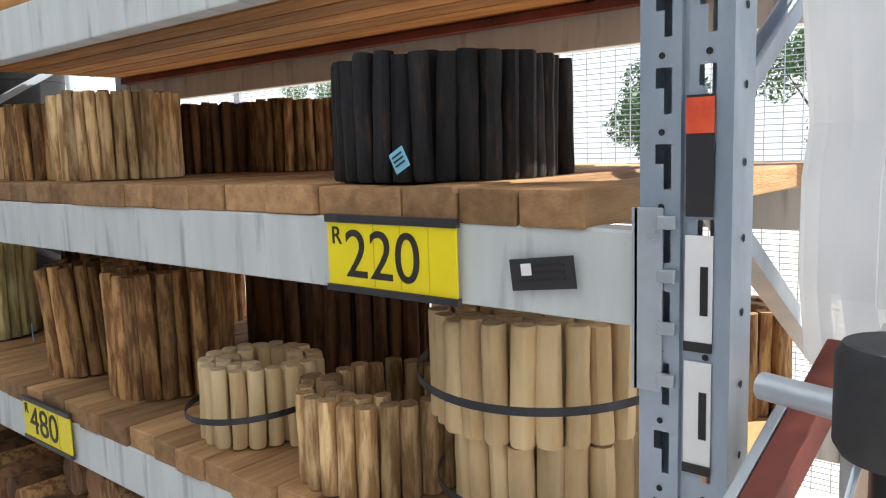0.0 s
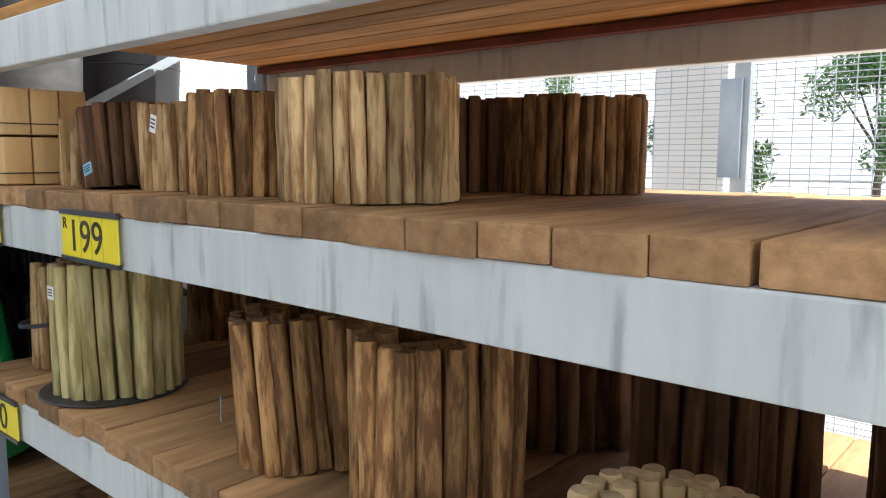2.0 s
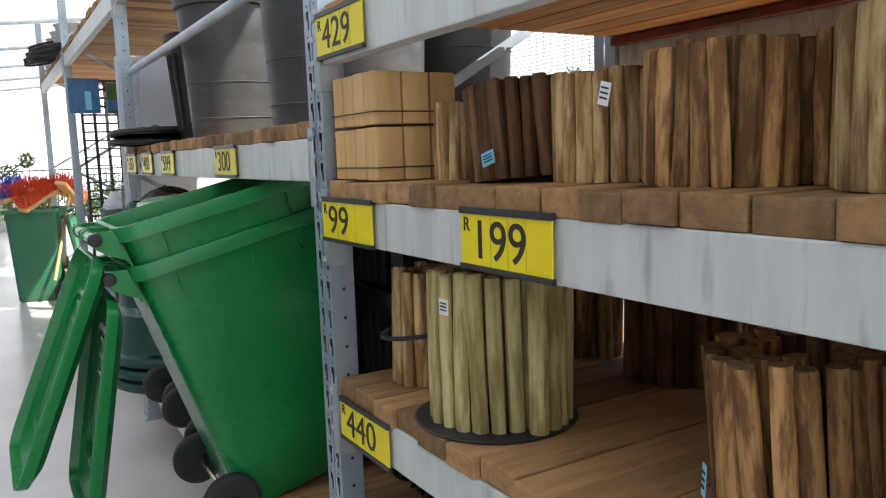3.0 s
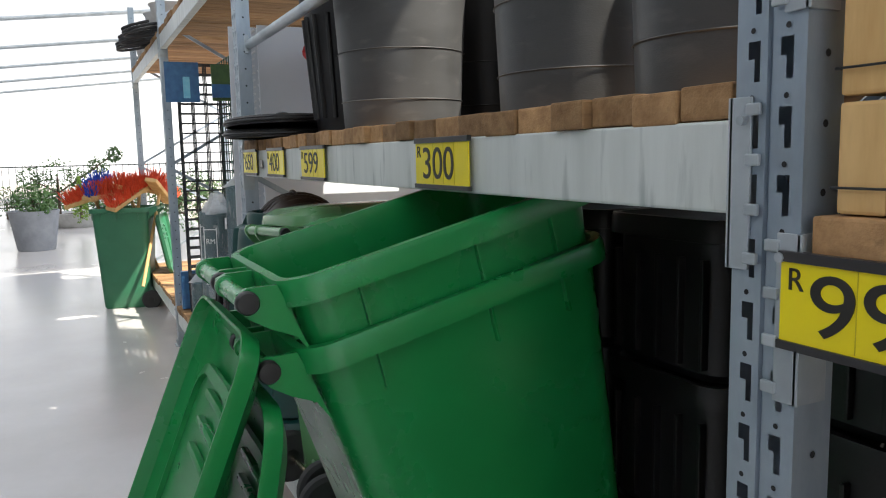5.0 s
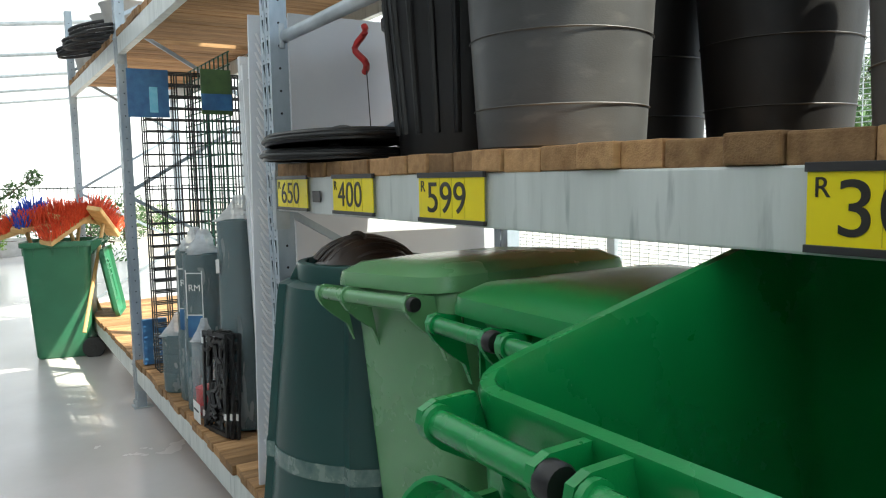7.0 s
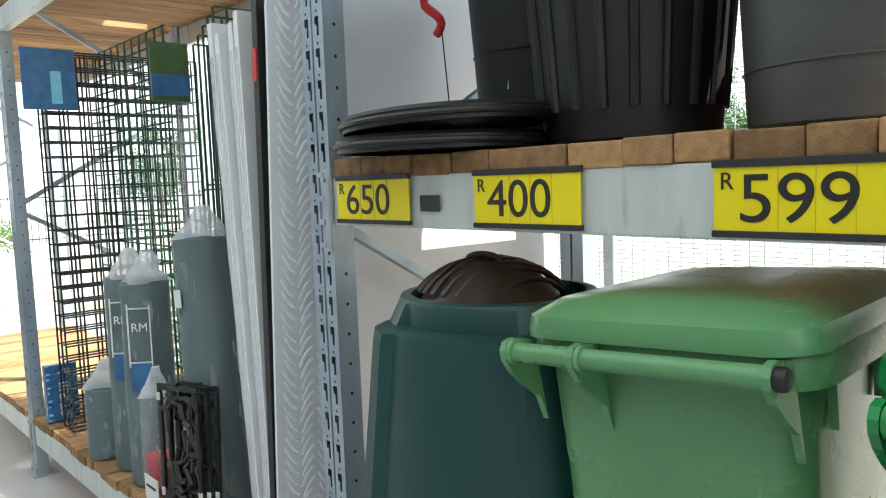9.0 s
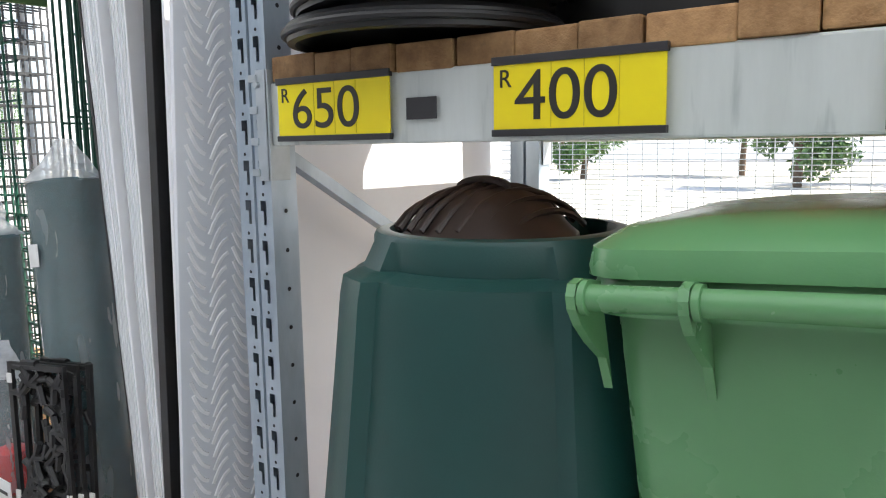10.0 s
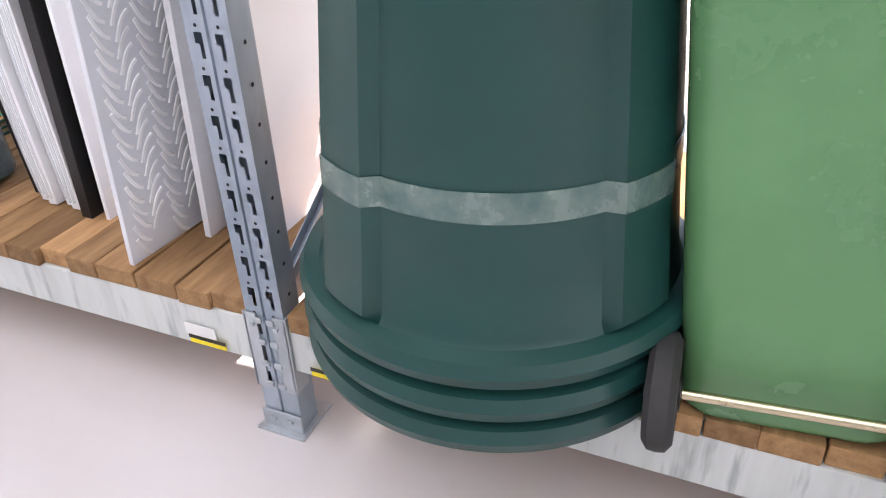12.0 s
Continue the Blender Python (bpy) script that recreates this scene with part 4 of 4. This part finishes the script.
# laser-cut black screens
for k in range(3):
    sc = thing("cutout_screen", "black screen panel with a leaf-like cut-out pattern leaning on the panels", "screen panel", "black screens", at=pose(-6.53 + 0.02 * k, 0.985 + 0.022 * k, ZD, -3 - k, -4, 8))
    bm = bmesh.new()
    W, Hh = 0.26, 0.50
    for c, s in (((0, 0, 0.01), (W, 0.012, 0.02)), ((0, 0, Hh - 0.01), (W, 0.012, 0.02)), ((-W / 2, 0, Hh / 2), (0.02, 0.012, Hh)), ((W / 2, 0, Hh / 2), (0.02, 0.012, Hh))):
        box(bm, c, s)
    g = random.Random(4 + k)
    for i in range(26):
        p = Vector((g.uniform(-W / 2, W / 2), 0, g.uniform(0, Hh)))
        a = g.uniform(0, 6.28)
        pts = []
        for j in range(4):
            q = p + Vector((math.cos(a), 0, math.sin(a))) * 0.045 * j
            q.x = max(-W / 2, min(W / 2, q.x))
            q.z = max(0, min(Hh, q.z))
            a += g.uniform(-0.6, 0.6)
            pts.append(q)
        for u, v in zip(pts, pts[1:]):
            if (v - u).length > 0.005:
                rod(bm, u, v, 0.011, 6)
    part("cutout_sheet", bm, BLACK_PL, sc)
    for sx, sz in ((-W / 2, 0.08), (-W / 2, Hh - 0.05), (W / 2, 0.10)):
        part("corner_tape", box(bmesh.new(), (sx, -0.008, sz), (0.022, 0.004, 0.03)), WHITE, sc)
# printed card on the deck edge
pc = tagged(ob_from("price_card", bbox((-6.74, 0.945, ZD + 0.06), (0.13, 0.004, 0.10)), WHITE), "white printed price card standing on the deck edge", "price card")
part("print_lines", bbox((-6.74, 0.9415, ZD + 0.07), (0.09, 0.002, 0.01)), INK, pc)
# blue boxed sign
sg = tagged(ob_from("printed_box", bbox((-8.22, 1.03, ZD + 0.16), (0.05, 0.16, 0.31), 0.003), NAVY), "blue printed box standing on the deck", "box")
me = text_mesh("ST RM", 0.07)
if not me.materials:
    me.materials.append(WHITE)
reuse("printed_letters", me, sg, pose(-8.193, 1.06, ZD + 0.03, 90, -90, 90))


def wire_grid(x0, x1, z0, z1, y, px, pz, r, name, label, material, parent=None, along="x"):
    """Welded wire panel in the plane of x and z, or of y and z."""
    th = thing(name, label, "wire panel", "wire panels", at=pose(0, 0, 0))
    n = max(1, round((x1 - x0) / px))
    for k in range(n + 1):
        a = x0 + (x1 - x0) * k / n
        c = (a, y, (z0 + z1) / 2) if along == "x" else (y, a, (z0 + z1) / 2)
        reuse("wire", wire_mesh(material), th, Matrix.Translation(c) @ Matrix.Diagonal((2 * r, 2 * r, z1 - z0, 1)))
    n = max(1, round((z1 - z0) / pz))
    for k in range(n + 1):
        z = z0 + (z1 - z0) * k / n
        c = ((x0 + x1) / 2, y + 2 * r, z) if along == "x" else (y + 2 * r, (x0 + x1) / 2, z)
        s = (x1 - x0, 2 * r, 2 * r) if along == "x" else (2 * r, x1 - x0, 2 * r)
        reuse("wire", wire_mesh(material), th, Matrix.Translation(c) @ Matrix.Diagonal((*s, 1)))
    return th


WIRES = {}


def wire_mesh(material):
    if material.name not in WIRES:
        WIRES[material.name] = UNIT.copy()
        WIRES[material.name].materials.append(material)
    return WIRES[material.name]


wire_grid(-8.38, -7.3, 0.36, 2.35, 1.35, 0.10, 0.075, 0.004, "wire_panel", "dark green welded wire fence panel standing in the rack", MESH_GREEN)
wire_grid(-7.9, -6.9, 0.36, 1.35, 1.55, 0.05, 0.05, 0.003, "wire_panel", "dark green fine wire panel standing in the rack", MESH_GREEN)
wire_grid(-7.6, -6.5, 0.36, 2.2, 1.72, 0.06, 0.20, 0.005, "wire_panel", "dark green wire gate panel standing in the rack", MESH_GREEN)
for k in range(5):
    wire_grid(1.32, 1.88, 0.36, 2.32 - 0.03 * k, -6.72 - 0.05 * k, 0.06, 0.62, 0.004, "wire_panel", "green coated wire panel stored on edge", MESH_GREEN, along="y")
for k in range(3):
    wire_grid(1.0, 1.8, 0.36, 2.3, -7.95 - 0.07 * k, 0.10, 0.075, 0.004, "wire_panel", "dark wire panel stored on edge", MESH_BLACK, along="y")
pp = tagged(ob_from("printed_board", bbox((-7.93, 1.02, 2.16), (0.012, 0.25, 0.30), 0.002), NAVY), "blue printed board hung on the wire panels", "printed board")
# the board's sheen, put in as a pale blue strip
part("printed_sheen", bbox((-7.923, 1.05, 2.12), (0.003, 0.05, 0.16)), CYAN, pp)
pp = tagged(ob_from("printed_board", bbox((-6.66, 1.10, 2.04), (0.012, 0.15, 0.22), 0.002), LEAF), "green and blue printed leaflet board on the wire panels", "printed board")
part("printed_lower", bbox((-6.653, 1.10, 1.99), (0.003, 0.15, 0.08)), NAVY, pp)

# looped red tube in place of a red bag-like thing with a logo
rs = thing("red_bag_standin", "looped red tube standing in for a red bag-like thing beside the tubs", "rope", at=pose(-5.31, 1.25, 1.86))
part("rope", tube([(0.02 * math.sin(3 * t), 0.015 * math.cos(2 * t), 0.28 - 0.05 * t) for t in (0.25 * i for i in range(14))], 0.012, 8), RED, rs, smooth=True)
part("cord", tube([(0.02 + 0.004 * t, 0.01, 0.12 - 0.04 * t) for t in (0.5 * i for i in range(14))], 0.002, 6), TAGBLACK, rs)

# handrail tube across the tubs
rl = thing("guard_rail", "grey galvanised tube guard rail clamped to the upright", "guard rail", at=pose(0, 0, 0))
bm = rod(bmesh.new(), (-5.40, 0.985, 2.09), (-2.45, 0.985, 2.09), 0.021, 16)
part("tube", bm, GALV, rl, smooth=True)
for px in (-5.39, -2.41):
    part("clamp", bbox((px, 0.972, 2.09), (0.085, 0.02, 0.085), 0.004), GALV, rl)

# ---- bins, brooms and plants beyond ----
wheeled_bin(pose(-10.72, 0.70, 0, 0, 0, 165), BIN_FAR, "dull green wheelie bin holding brooms on the floor", w=0.56, d=0.62, h=1.08, bw=0.44, bd=0.46, lid="open", lid_angle=-100)


def broom(x, y, z, m, material, label):
    th = thing("broom_head", label, "broom", "brooms", at=pose(x, y, z) @ m @ Matrix.Scale(1.45, 4))
    part("stock", bbox((0, 0, 0), (0.09, 0.42, 0.03), 0.006), BLOCK, th)
    bm = bmesh.new()
    g = random.Random(int(x * 100))
    for i in range(240):
        px, py = g.uniform(-0.04, 0.04), g.uniform(-0.2, 0.2)
        rod(bm, (px, py, 0.01), (px * 1.9 + g.uniform(-0.02, 0.02), py * 1.1 + g.uniform(-0.02, 0.02), 0.10 + g.uniform(-0.015, 0.015)), 0.004, 4, 0.002)
    part("bristles", bm, material, th)
    part("broom_stick", rod(bmesh.new(), (0, 0, -0.01), (0.1, 0, -0.75), 0.012, 10), BLOCK, th)


for k, (dx, dy, ang, c) in enumerate(((0.0, -0.25, 18, ORANGE), (0.05, 0.0, 5, ORANGE), (-0.05, 0.22, -10, ORANGE), (0.12, 0.1, 25, ORANGE), (0.0, 0.42, -28, ORANGE), (-0.12, -0.22, 15, BLUE))):
    broom(-10.70 + dx, 0.66 + dy, 1.20 + 0.03 * (k % 3), pose(0, 0, 0, ang, 10, 15 * k), c, "broom with %s bristles standing in the bin" % ("blue" if c is BLUE else "bright orange"))


def leaf_clump(bm, centre, r, n, size, g):
    for i in range(n):
        d = Vector((g.gauss(0, 1), g.gauss(0, 1), g.gauss(0, 1))).normalized() * r * g.uniform(0.55, 1.05)
        p = Vector(centre) + d
        a, b = Vector((g.gauss(0, 1), g.gauss(0, 1), g.gauss(0, 1))).normalized(), Vector((g.gauss(0, 1), g.gauss(0, 1), g.gauss(0, 1))).normalized()
        s = size * g.uniform(0.6, 1.3)
        vs = [bm.verts.new(p + a * s), bm.verts.new(p + b * s * 0.45), bm.verts.new(p - a * s), bm.verts.new(p - b * s * 0.45)]
        bm.faces.new(vs)


def planter(x, y, r, h, material, label):
    th = thing("planter", label, "planter", "planters", at=pose(x, y, 0))
    part("pot", turned([(r * 0.72, 0), (r * 0.75, 0.02), (r, h - 0.03), (r * 1.03, h), (r * 0.93, h), (r * 0.9, h - 0.05)], 28), material, th, smooth=True)
    part("soil", turned([(0.01, h - 0.06), (r * 0.88, h - 0.06), (r * 0.85, h - 0.05), (0.005, h - 0.045)], 20), TRUNK, th)
    return th


def topiary(x, y, z, label, balls, stem, seed):
    g = random.Random(seed)
    th = thing("potted_plant", label, "plant", "potted plants", at=pose(x, y, z))
    bm = bmesh.new()
    rod(bm, (0, 0, 0), (0, 0, stem), 0.035, 8, 0.025)
    for bx, by, bz, br in balls:
        rod(bm, (0, 0, stem * 0.6), (bx, by, bz), 0.018, 6)
    part("trunk", bm, TRUNK, th)
    bm = bmesh.new()
    for bx, by, bz, br in balls:
        leaf_clump(bm, (bx, by, bz), br, 260, 0.05, g)
    part("crown", bm, LEAF, th)


planter(-17.4, -0.45, 0.42, 0.72, CONCRETE_POT, "tall round grey planter on the floor")
topiary(-17.4, -0.45, 0.66, "agave-like dark leafy plant in a grey planter", [(0, 0, 0.25, 0.35), (0.25, 0.1, 0.2, 0.25)], 0.2, 3)
planter(-22.5, 0.35, 0.75, 0.35, STONE, "wide low pale stone planter")
topiary(-22.5, -0.1, 0.3, "cloud-pruned topiary tree with round leaf balls", [(0, 0, 1.0, 0.42), (0.4, 0.45, 0.85, 0.3), (-0.3, -0.6, 0.9, 0.32), (0.2, 0.9, 1.15, 0.25), (0, 1.3, 1.45, 0.2), (0.1, -0.3, 0.55, 0.45)], 0.9, 5)
th = thing("conifer", "small lime-green cone-shaped conifer in a planter", "conifer", at=pose(-20.5, 0.35, 0.32))
bm = bmesh.new()
g = random.Random(9)
for k in range(16):
    leaf_clump(bm, (0, 0, 0.08 + 0.055 * k), 0.19 * (1 - k / 17), 70, 0.035, g)
part("crown", bm, LIME, th)
part("trunk", rod(bmesh.new(), (0, 0, 0), (0, 0, 0.6), 0.03, 8), TRUNK, th)
for k in range(9):
    topiary(-24 - 1.3 * (k % 3), -3.5 + 1.0 * k, 0, "low leafy nursery shrub in the plant yard", [(0, 0, 0.5, 0.45), (0.4, 0.3, 0.4, 0.35), (-0.3, 0.4, 0.6, 0.35)], 0.5, 20 + k)
topiary(-19.5, 2.2, 0, "yellow-green leafy shrub beside the racks", [(0, 0, 0.9, 0.45), (0.2, 0.5, 1.1, 0.35), (0, -0.4, 0.6, 0.45), (0.1, 0.2, 0.4, 0.45)], 0.7, 51)

# stacked pots on the far racks
for k in range(5):
    for j in range(2):
        th = thing("stacked_pot", "pale grey plastic plant pot stored on the far rack", "plant pot", "stored pots", at=pose(-9.2 - 0.5 * k, 1.15 + 0.4 * j, 2.64))
        part("pot", turned([(0.13, 0), (0.14, 0.01), (0.20, 0.30), (0.215, 0.32), (0.20, 0.32), (0.12, 0.02)], 28), CONCRETE_POT if j else STONE, th, smooth=True)
for k in range(3):
    th = thing("hose_coil", "coil of black hose hanging on the rack beam", "hose coil", "hose coils", at=pose(-8.7 - 0.45 * k, 0.84, 2.62, 12, 0, 10))
    part("coil", tube([((0.20 + 0.012 * math.sin(t * 0.7)) * math.cos(t), (0.16 + 0.01 * math.cos(t * 0.9)) * math.sin(t), 0.004 * t) for t in (0.3 * i for i in range(64))], 0.012, 7), RUBBER, th, smooth=True)

# ---- fence, yard and roof ----
fence = thing("mesh_fence", "tall grey steel mesh fence behind the racks", "fence", kind="structure", at=pose(0, 0, 0))
for k in range(9):
    part("fence_post", bbox((4.0 - 2.6 * k, 3.55, 1.3), (0.07, 0.07, 2.6), 0.004), GALV, fence)
bm = bmesh.new()
x = -17.0
while x < 4.1:
    box(bm, (x, 3.55, 1.3), (0.004, 0.004, 2.5))
    x += 0.0762
z = 0.06
while z < 2.55:
    box(bm, (-6.5, 3.552, z), (21, 0.004, 0.004))
    z += 0.0254
tagged(part("mesh_wires", bm, GALV, fence), kind="stuff")
col = tagged(ob_from("column", bbox((-1.46, 3.72, 2.0), (0.34, 0.25, 4.0), 0.01), PAINTWALL), "square white rendered column", "column", kind="structure")
part("bolt_plate", bbox((-1.235, 3.50, 1.70), (0.09, 0.02, 0.42), 0.003), GALV_BLUE, fence)


def tree(x, y, h, seed):
    g = random.Random(seed)
    th = thing("tree", "leafy green tree beyond the yard fence", "tree", "yard trees", at=pose(x, y, 0))
    bm = bmesh.new()
    rod(bm, (0, 0, 0), (0.1, 0, h * 0.3), 0.16, 10, 0.10)
    tips = []
    for k in range(11):
        a = g.uniform(0, 6.28)
        tip = (math.cos(a) * h * 0.3 * g.uniform(0.4, 1), math.sin(a) * h * 0.3 * g.uniform(0.4, 1), h * g.uniform(0.2, 0.95))
        rod(bm, (0.1, 0, h * 0.28), tip, 0.07, 6, 0.02)
        tips.append(tip)
    part("trunk", bm, TRUNK, th)
    bm = bmesh.new()
    for tip in tips:
        for q in range(3):
            c = (tip[0] + g.uniform(-0.5, 0.5), tip[1] + g.uniform(-0.5, 0.5), tip[2] + g.uniform(-0.4, 0.4))
            leaf_clump(bm, c, h * 0.13, 160, 0.13, g)
    part("crown", bm, LEAF, th)


for k, (x, y, h) in enumerate(((-6, 30, 6), (-14, 34, 7), (-1, 27, 5), (-25, 38, 7), (-34, 30, 6), (6, 36, 6), (-44, 16, 5), (-10, 26, 4), (-19, 29, 4), (4, 42, 4), (-5, 44, 3.6))):
    tree(x, y, h, 60 + k)

# haze glare as an emissive wall 65 m out, added to whiten the distance
hz_m, hz_t, hz_b = nodes_of("emissive_haze")
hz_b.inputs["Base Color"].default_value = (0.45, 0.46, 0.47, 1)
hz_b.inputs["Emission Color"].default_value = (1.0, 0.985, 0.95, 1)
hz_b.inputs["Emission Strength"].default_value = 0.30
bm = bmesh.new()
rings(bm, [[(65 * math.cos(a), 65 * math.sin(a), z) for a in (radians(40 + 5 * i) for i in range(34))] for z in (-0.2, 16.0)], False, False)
tagged(ob_from("backdrop", bm, hz_m), "glowing white backdrop added for the bright hazy distance beyond the yard", "backdrop", kind="structure")
roof = thing("yard_roof", "white translucent roof sheeting on a steel frame over the plant yard", "roof", kind="structure", at=pose(0, 0, 0))
for k in range(7):
    bm = bmesh.new()
    rings(bm, [[(-11 - 4 * k, -12, 5.2), (-11 - 4 * k, -3, 4.2), (-11 - 4 * k, 6, 5.2)], [(-15 - 4 * k, -12, 5.2), (-15 - 4 * k, -3, 4.2), (-15 - 4 * k, 6, 5.2)]], False, False)
    part("roof_sheet", bm, YARDSHEET, roof)
    bm = bmesh.new()
    rod(bm, (-11 - 4 * k, -12, 5.1), (-11 - 4 * k, -3, 4.1), 0.04, 8)
    rod(bm, (-11 - 4 * k, -3, 4.1), (-11 - 4 * k, 6, 5.1), 0.04, 8)
    rod(bm, (-11 - 4 * k, -3, 4.1), (-11 - 4 * k, -3, 5.3), 0.03, 8)
    part("roof_rafter", bm, GALV, roof)
for k in range(3):
    part("roof_post", rod(bmesh.new(), (-19 - 8 * k, -3, 0), (-19 - 8 * k, -3, 4.2), 0.05, 10), GALV, roof)
for k in range(5):
    x0, x1 = 7 - 4 * k, 3 - 4 * k
    if x1 < -11:
        x1 = -11
    bm = bmesh.new()
    rings(bm, [[(x0, -4.6, 5.0), (x0, 2.6, 4.4)], [(x1, -4.6, 5.0), (x1, 2.6, 4.4)]], False, False)
    part("roof_sheet", bm, ROOFSHEET, roof)
    part("roof_rafter", rod(bmesh.new(), (x0, -4.6, 4.92), (x0, 2.6, 4.32), 0.05, 8), GALV, roof)
yf = thing("yard_railing", "dark steel railing at the end of the plant yard", "railing", kind="structure", at=pose(0, 0, 0))
bm = bmesh.new()
for k in range(120):
    box(bm, (-30, -12 + 0.2 * k, 0.75), (0.02, 0.02, 1.5))
box(bm, (-30, 0, 1.45), (0.04, 24, 0.04))
box(bm, (-30, 0, 0.15), (0.04, 24, 0.04))
part("railing_bars", bm, MESH_BLACK, yf)
wallb = tagged(ob_from("wall_store", bbox((-6, -4.6, 2.4), (44, 0.25, 4.8), 0.01), CLADDING), "grey clad store wall across the aisle", "wall", kind="structure")

# ---- beyond the first upright: trolley and wrapped sheets ----
wr = thing("wrapped_stack", "tall stack wrapped in ribbed white plastic netting", "wrapped stack", at=pose(0.825, 1.22, 0))
bm = bmesh.new()
n = 64
loops = []
for z, k in ((1.33, 0.96), (1.38, 1.0), (1.5, 1.0), (1.56, 0.97), (1.7, 1.02), (2.3, 1.05)):
    loops.append([((0.203 + 0.022 * (i % 2)) * k * math.cos(2 * math.pi * i / n), (0.233 + 0.022 * (i % 2)) * k * math.sin(2 * math.pi * i / n), z + 0.05 * math.sin(i * 0.31) * (z < 1.35)) for i in range(n)])
rings(bm, loops, True, False)
part("netting_wrap", bm, NET, wr)
part("pallet_load", turned([(0.10, 0.0), (0.15, 0.02), (0.16, 1.1), (0.10, 1.34)], 24), BOARD, wr)
tr = thing("steel_frame", "rusty red steel frame with a black rubber roller", "steel frame", at=pose(0, 0, 0))
part("roller", turned([(0.02, 0), (0.052, 0), (0.058, 0.01), (0.058, 0.09), (0.052, 0.10), (0.02, 0.10)], 32), RUBBER, tr, "black rubber roller", smooth=True).matrix_basis = pose(0.765, 0.872, 1.285) @ Matrix.Scale(0.93, 4)
part("roller_axle", rod(bmesh.new(), (0.645, 0.895, 1.318), (0.72, 0.872, 1.318), 0.013, 14), GALV, tr, "steel axle stub", smooth=True)
part("frame_bar", box(bmesh.new(), (0, 0, 0), (0.03, 0.30, 0.035), 0.002, pose(0.66, 0.94, 1.24, 30, 0, -8)), RUST, tr, "rusty red steel bar")
part("frame_bar", box(bmesh.new(), (0, 0, 0), (0.012, 0.26, 0.07), 0.002, pose(0.63, 0.90, 1.19, 30, 0, -8)), GALV, tr)
part("leg", rod(bmesh.new(), (0.775, 0.87, 0), (0.775, 0.87, 1.29), 0.035, 14), BLACK_PL, tr, "black tubular leg", smooth=True)
# labels inside the first upright
for zz in (1.395, 1.265):
    ul = tagged(ob_from("shelf_label", bbox((0.572, F - 0.003, zz), (0.028, 0.002, 0.112)), WHITE), "white barcode label strip on the rack upright", "label", "upright labels")
    part("label_edge", bbox((0.572, F - 0.0045, zz - 0.058), (0.029, 0.002, 0.010)), INK, ul)
    part("barcode", bbox((0.578, F - 0.0042, zz), (0.008, 0.001, 0.05)), INK, ul)
ul = tagged(ob_from("safety_sticker", bbox((0.572, F - 0.003, 1.53), (0.028, 0.002, 0.12)), TAGBLACK), "black sticker with an orange top on the rack upright", "sticker")
part("orange_corner", bbox((0.572, F - 0.0045, 1.57), (0.028, 0.001, 0.035)), ORANGE, ul)
load = tagged(ob_from("load_sign", bbox((0.545, F - 0.004, 1.745), (0.085, 0.003, 0.035), 0.0005), YELLOW), "yellow rack load sign with small black print", "sign")
part("print_line", bbox((0.545, F - 0.0062, 1.745), (0.065, 0.001, 0.010)), INK, load)
for xx in (-5.575, -5.25):
    ls = tagged(ob_from("beam_sticker", bbox((xx, F - 0.002, 0.210), (0.10, 0.002, 0.022), 0.0003), YELLOW), "yellow and black sticker on the low beam", "sticker", "beam stickers")
    part("sticker_band", bbox((xx, F - 0.0035, 0.2175), (0.102, 0.001, 0.010)), INK, ls)
lw = tagged(ob_from("beam_sticker", bbox((-5.59, F - 0.002, 0.238), (0.085, 0.002, 0.030), 0.0003), WHITE), "white blank sticker on the low beam", "sticker", "beam stickers")
bs = tagged(ob_from("beam_sticker", bbox((-4.985, F - 0.002, 1.548), (0.06, 0.002, 0.034), 0.0003), TAGBLACK), "dark scuffed sticker on the beam", "sticker", "beam stickers")
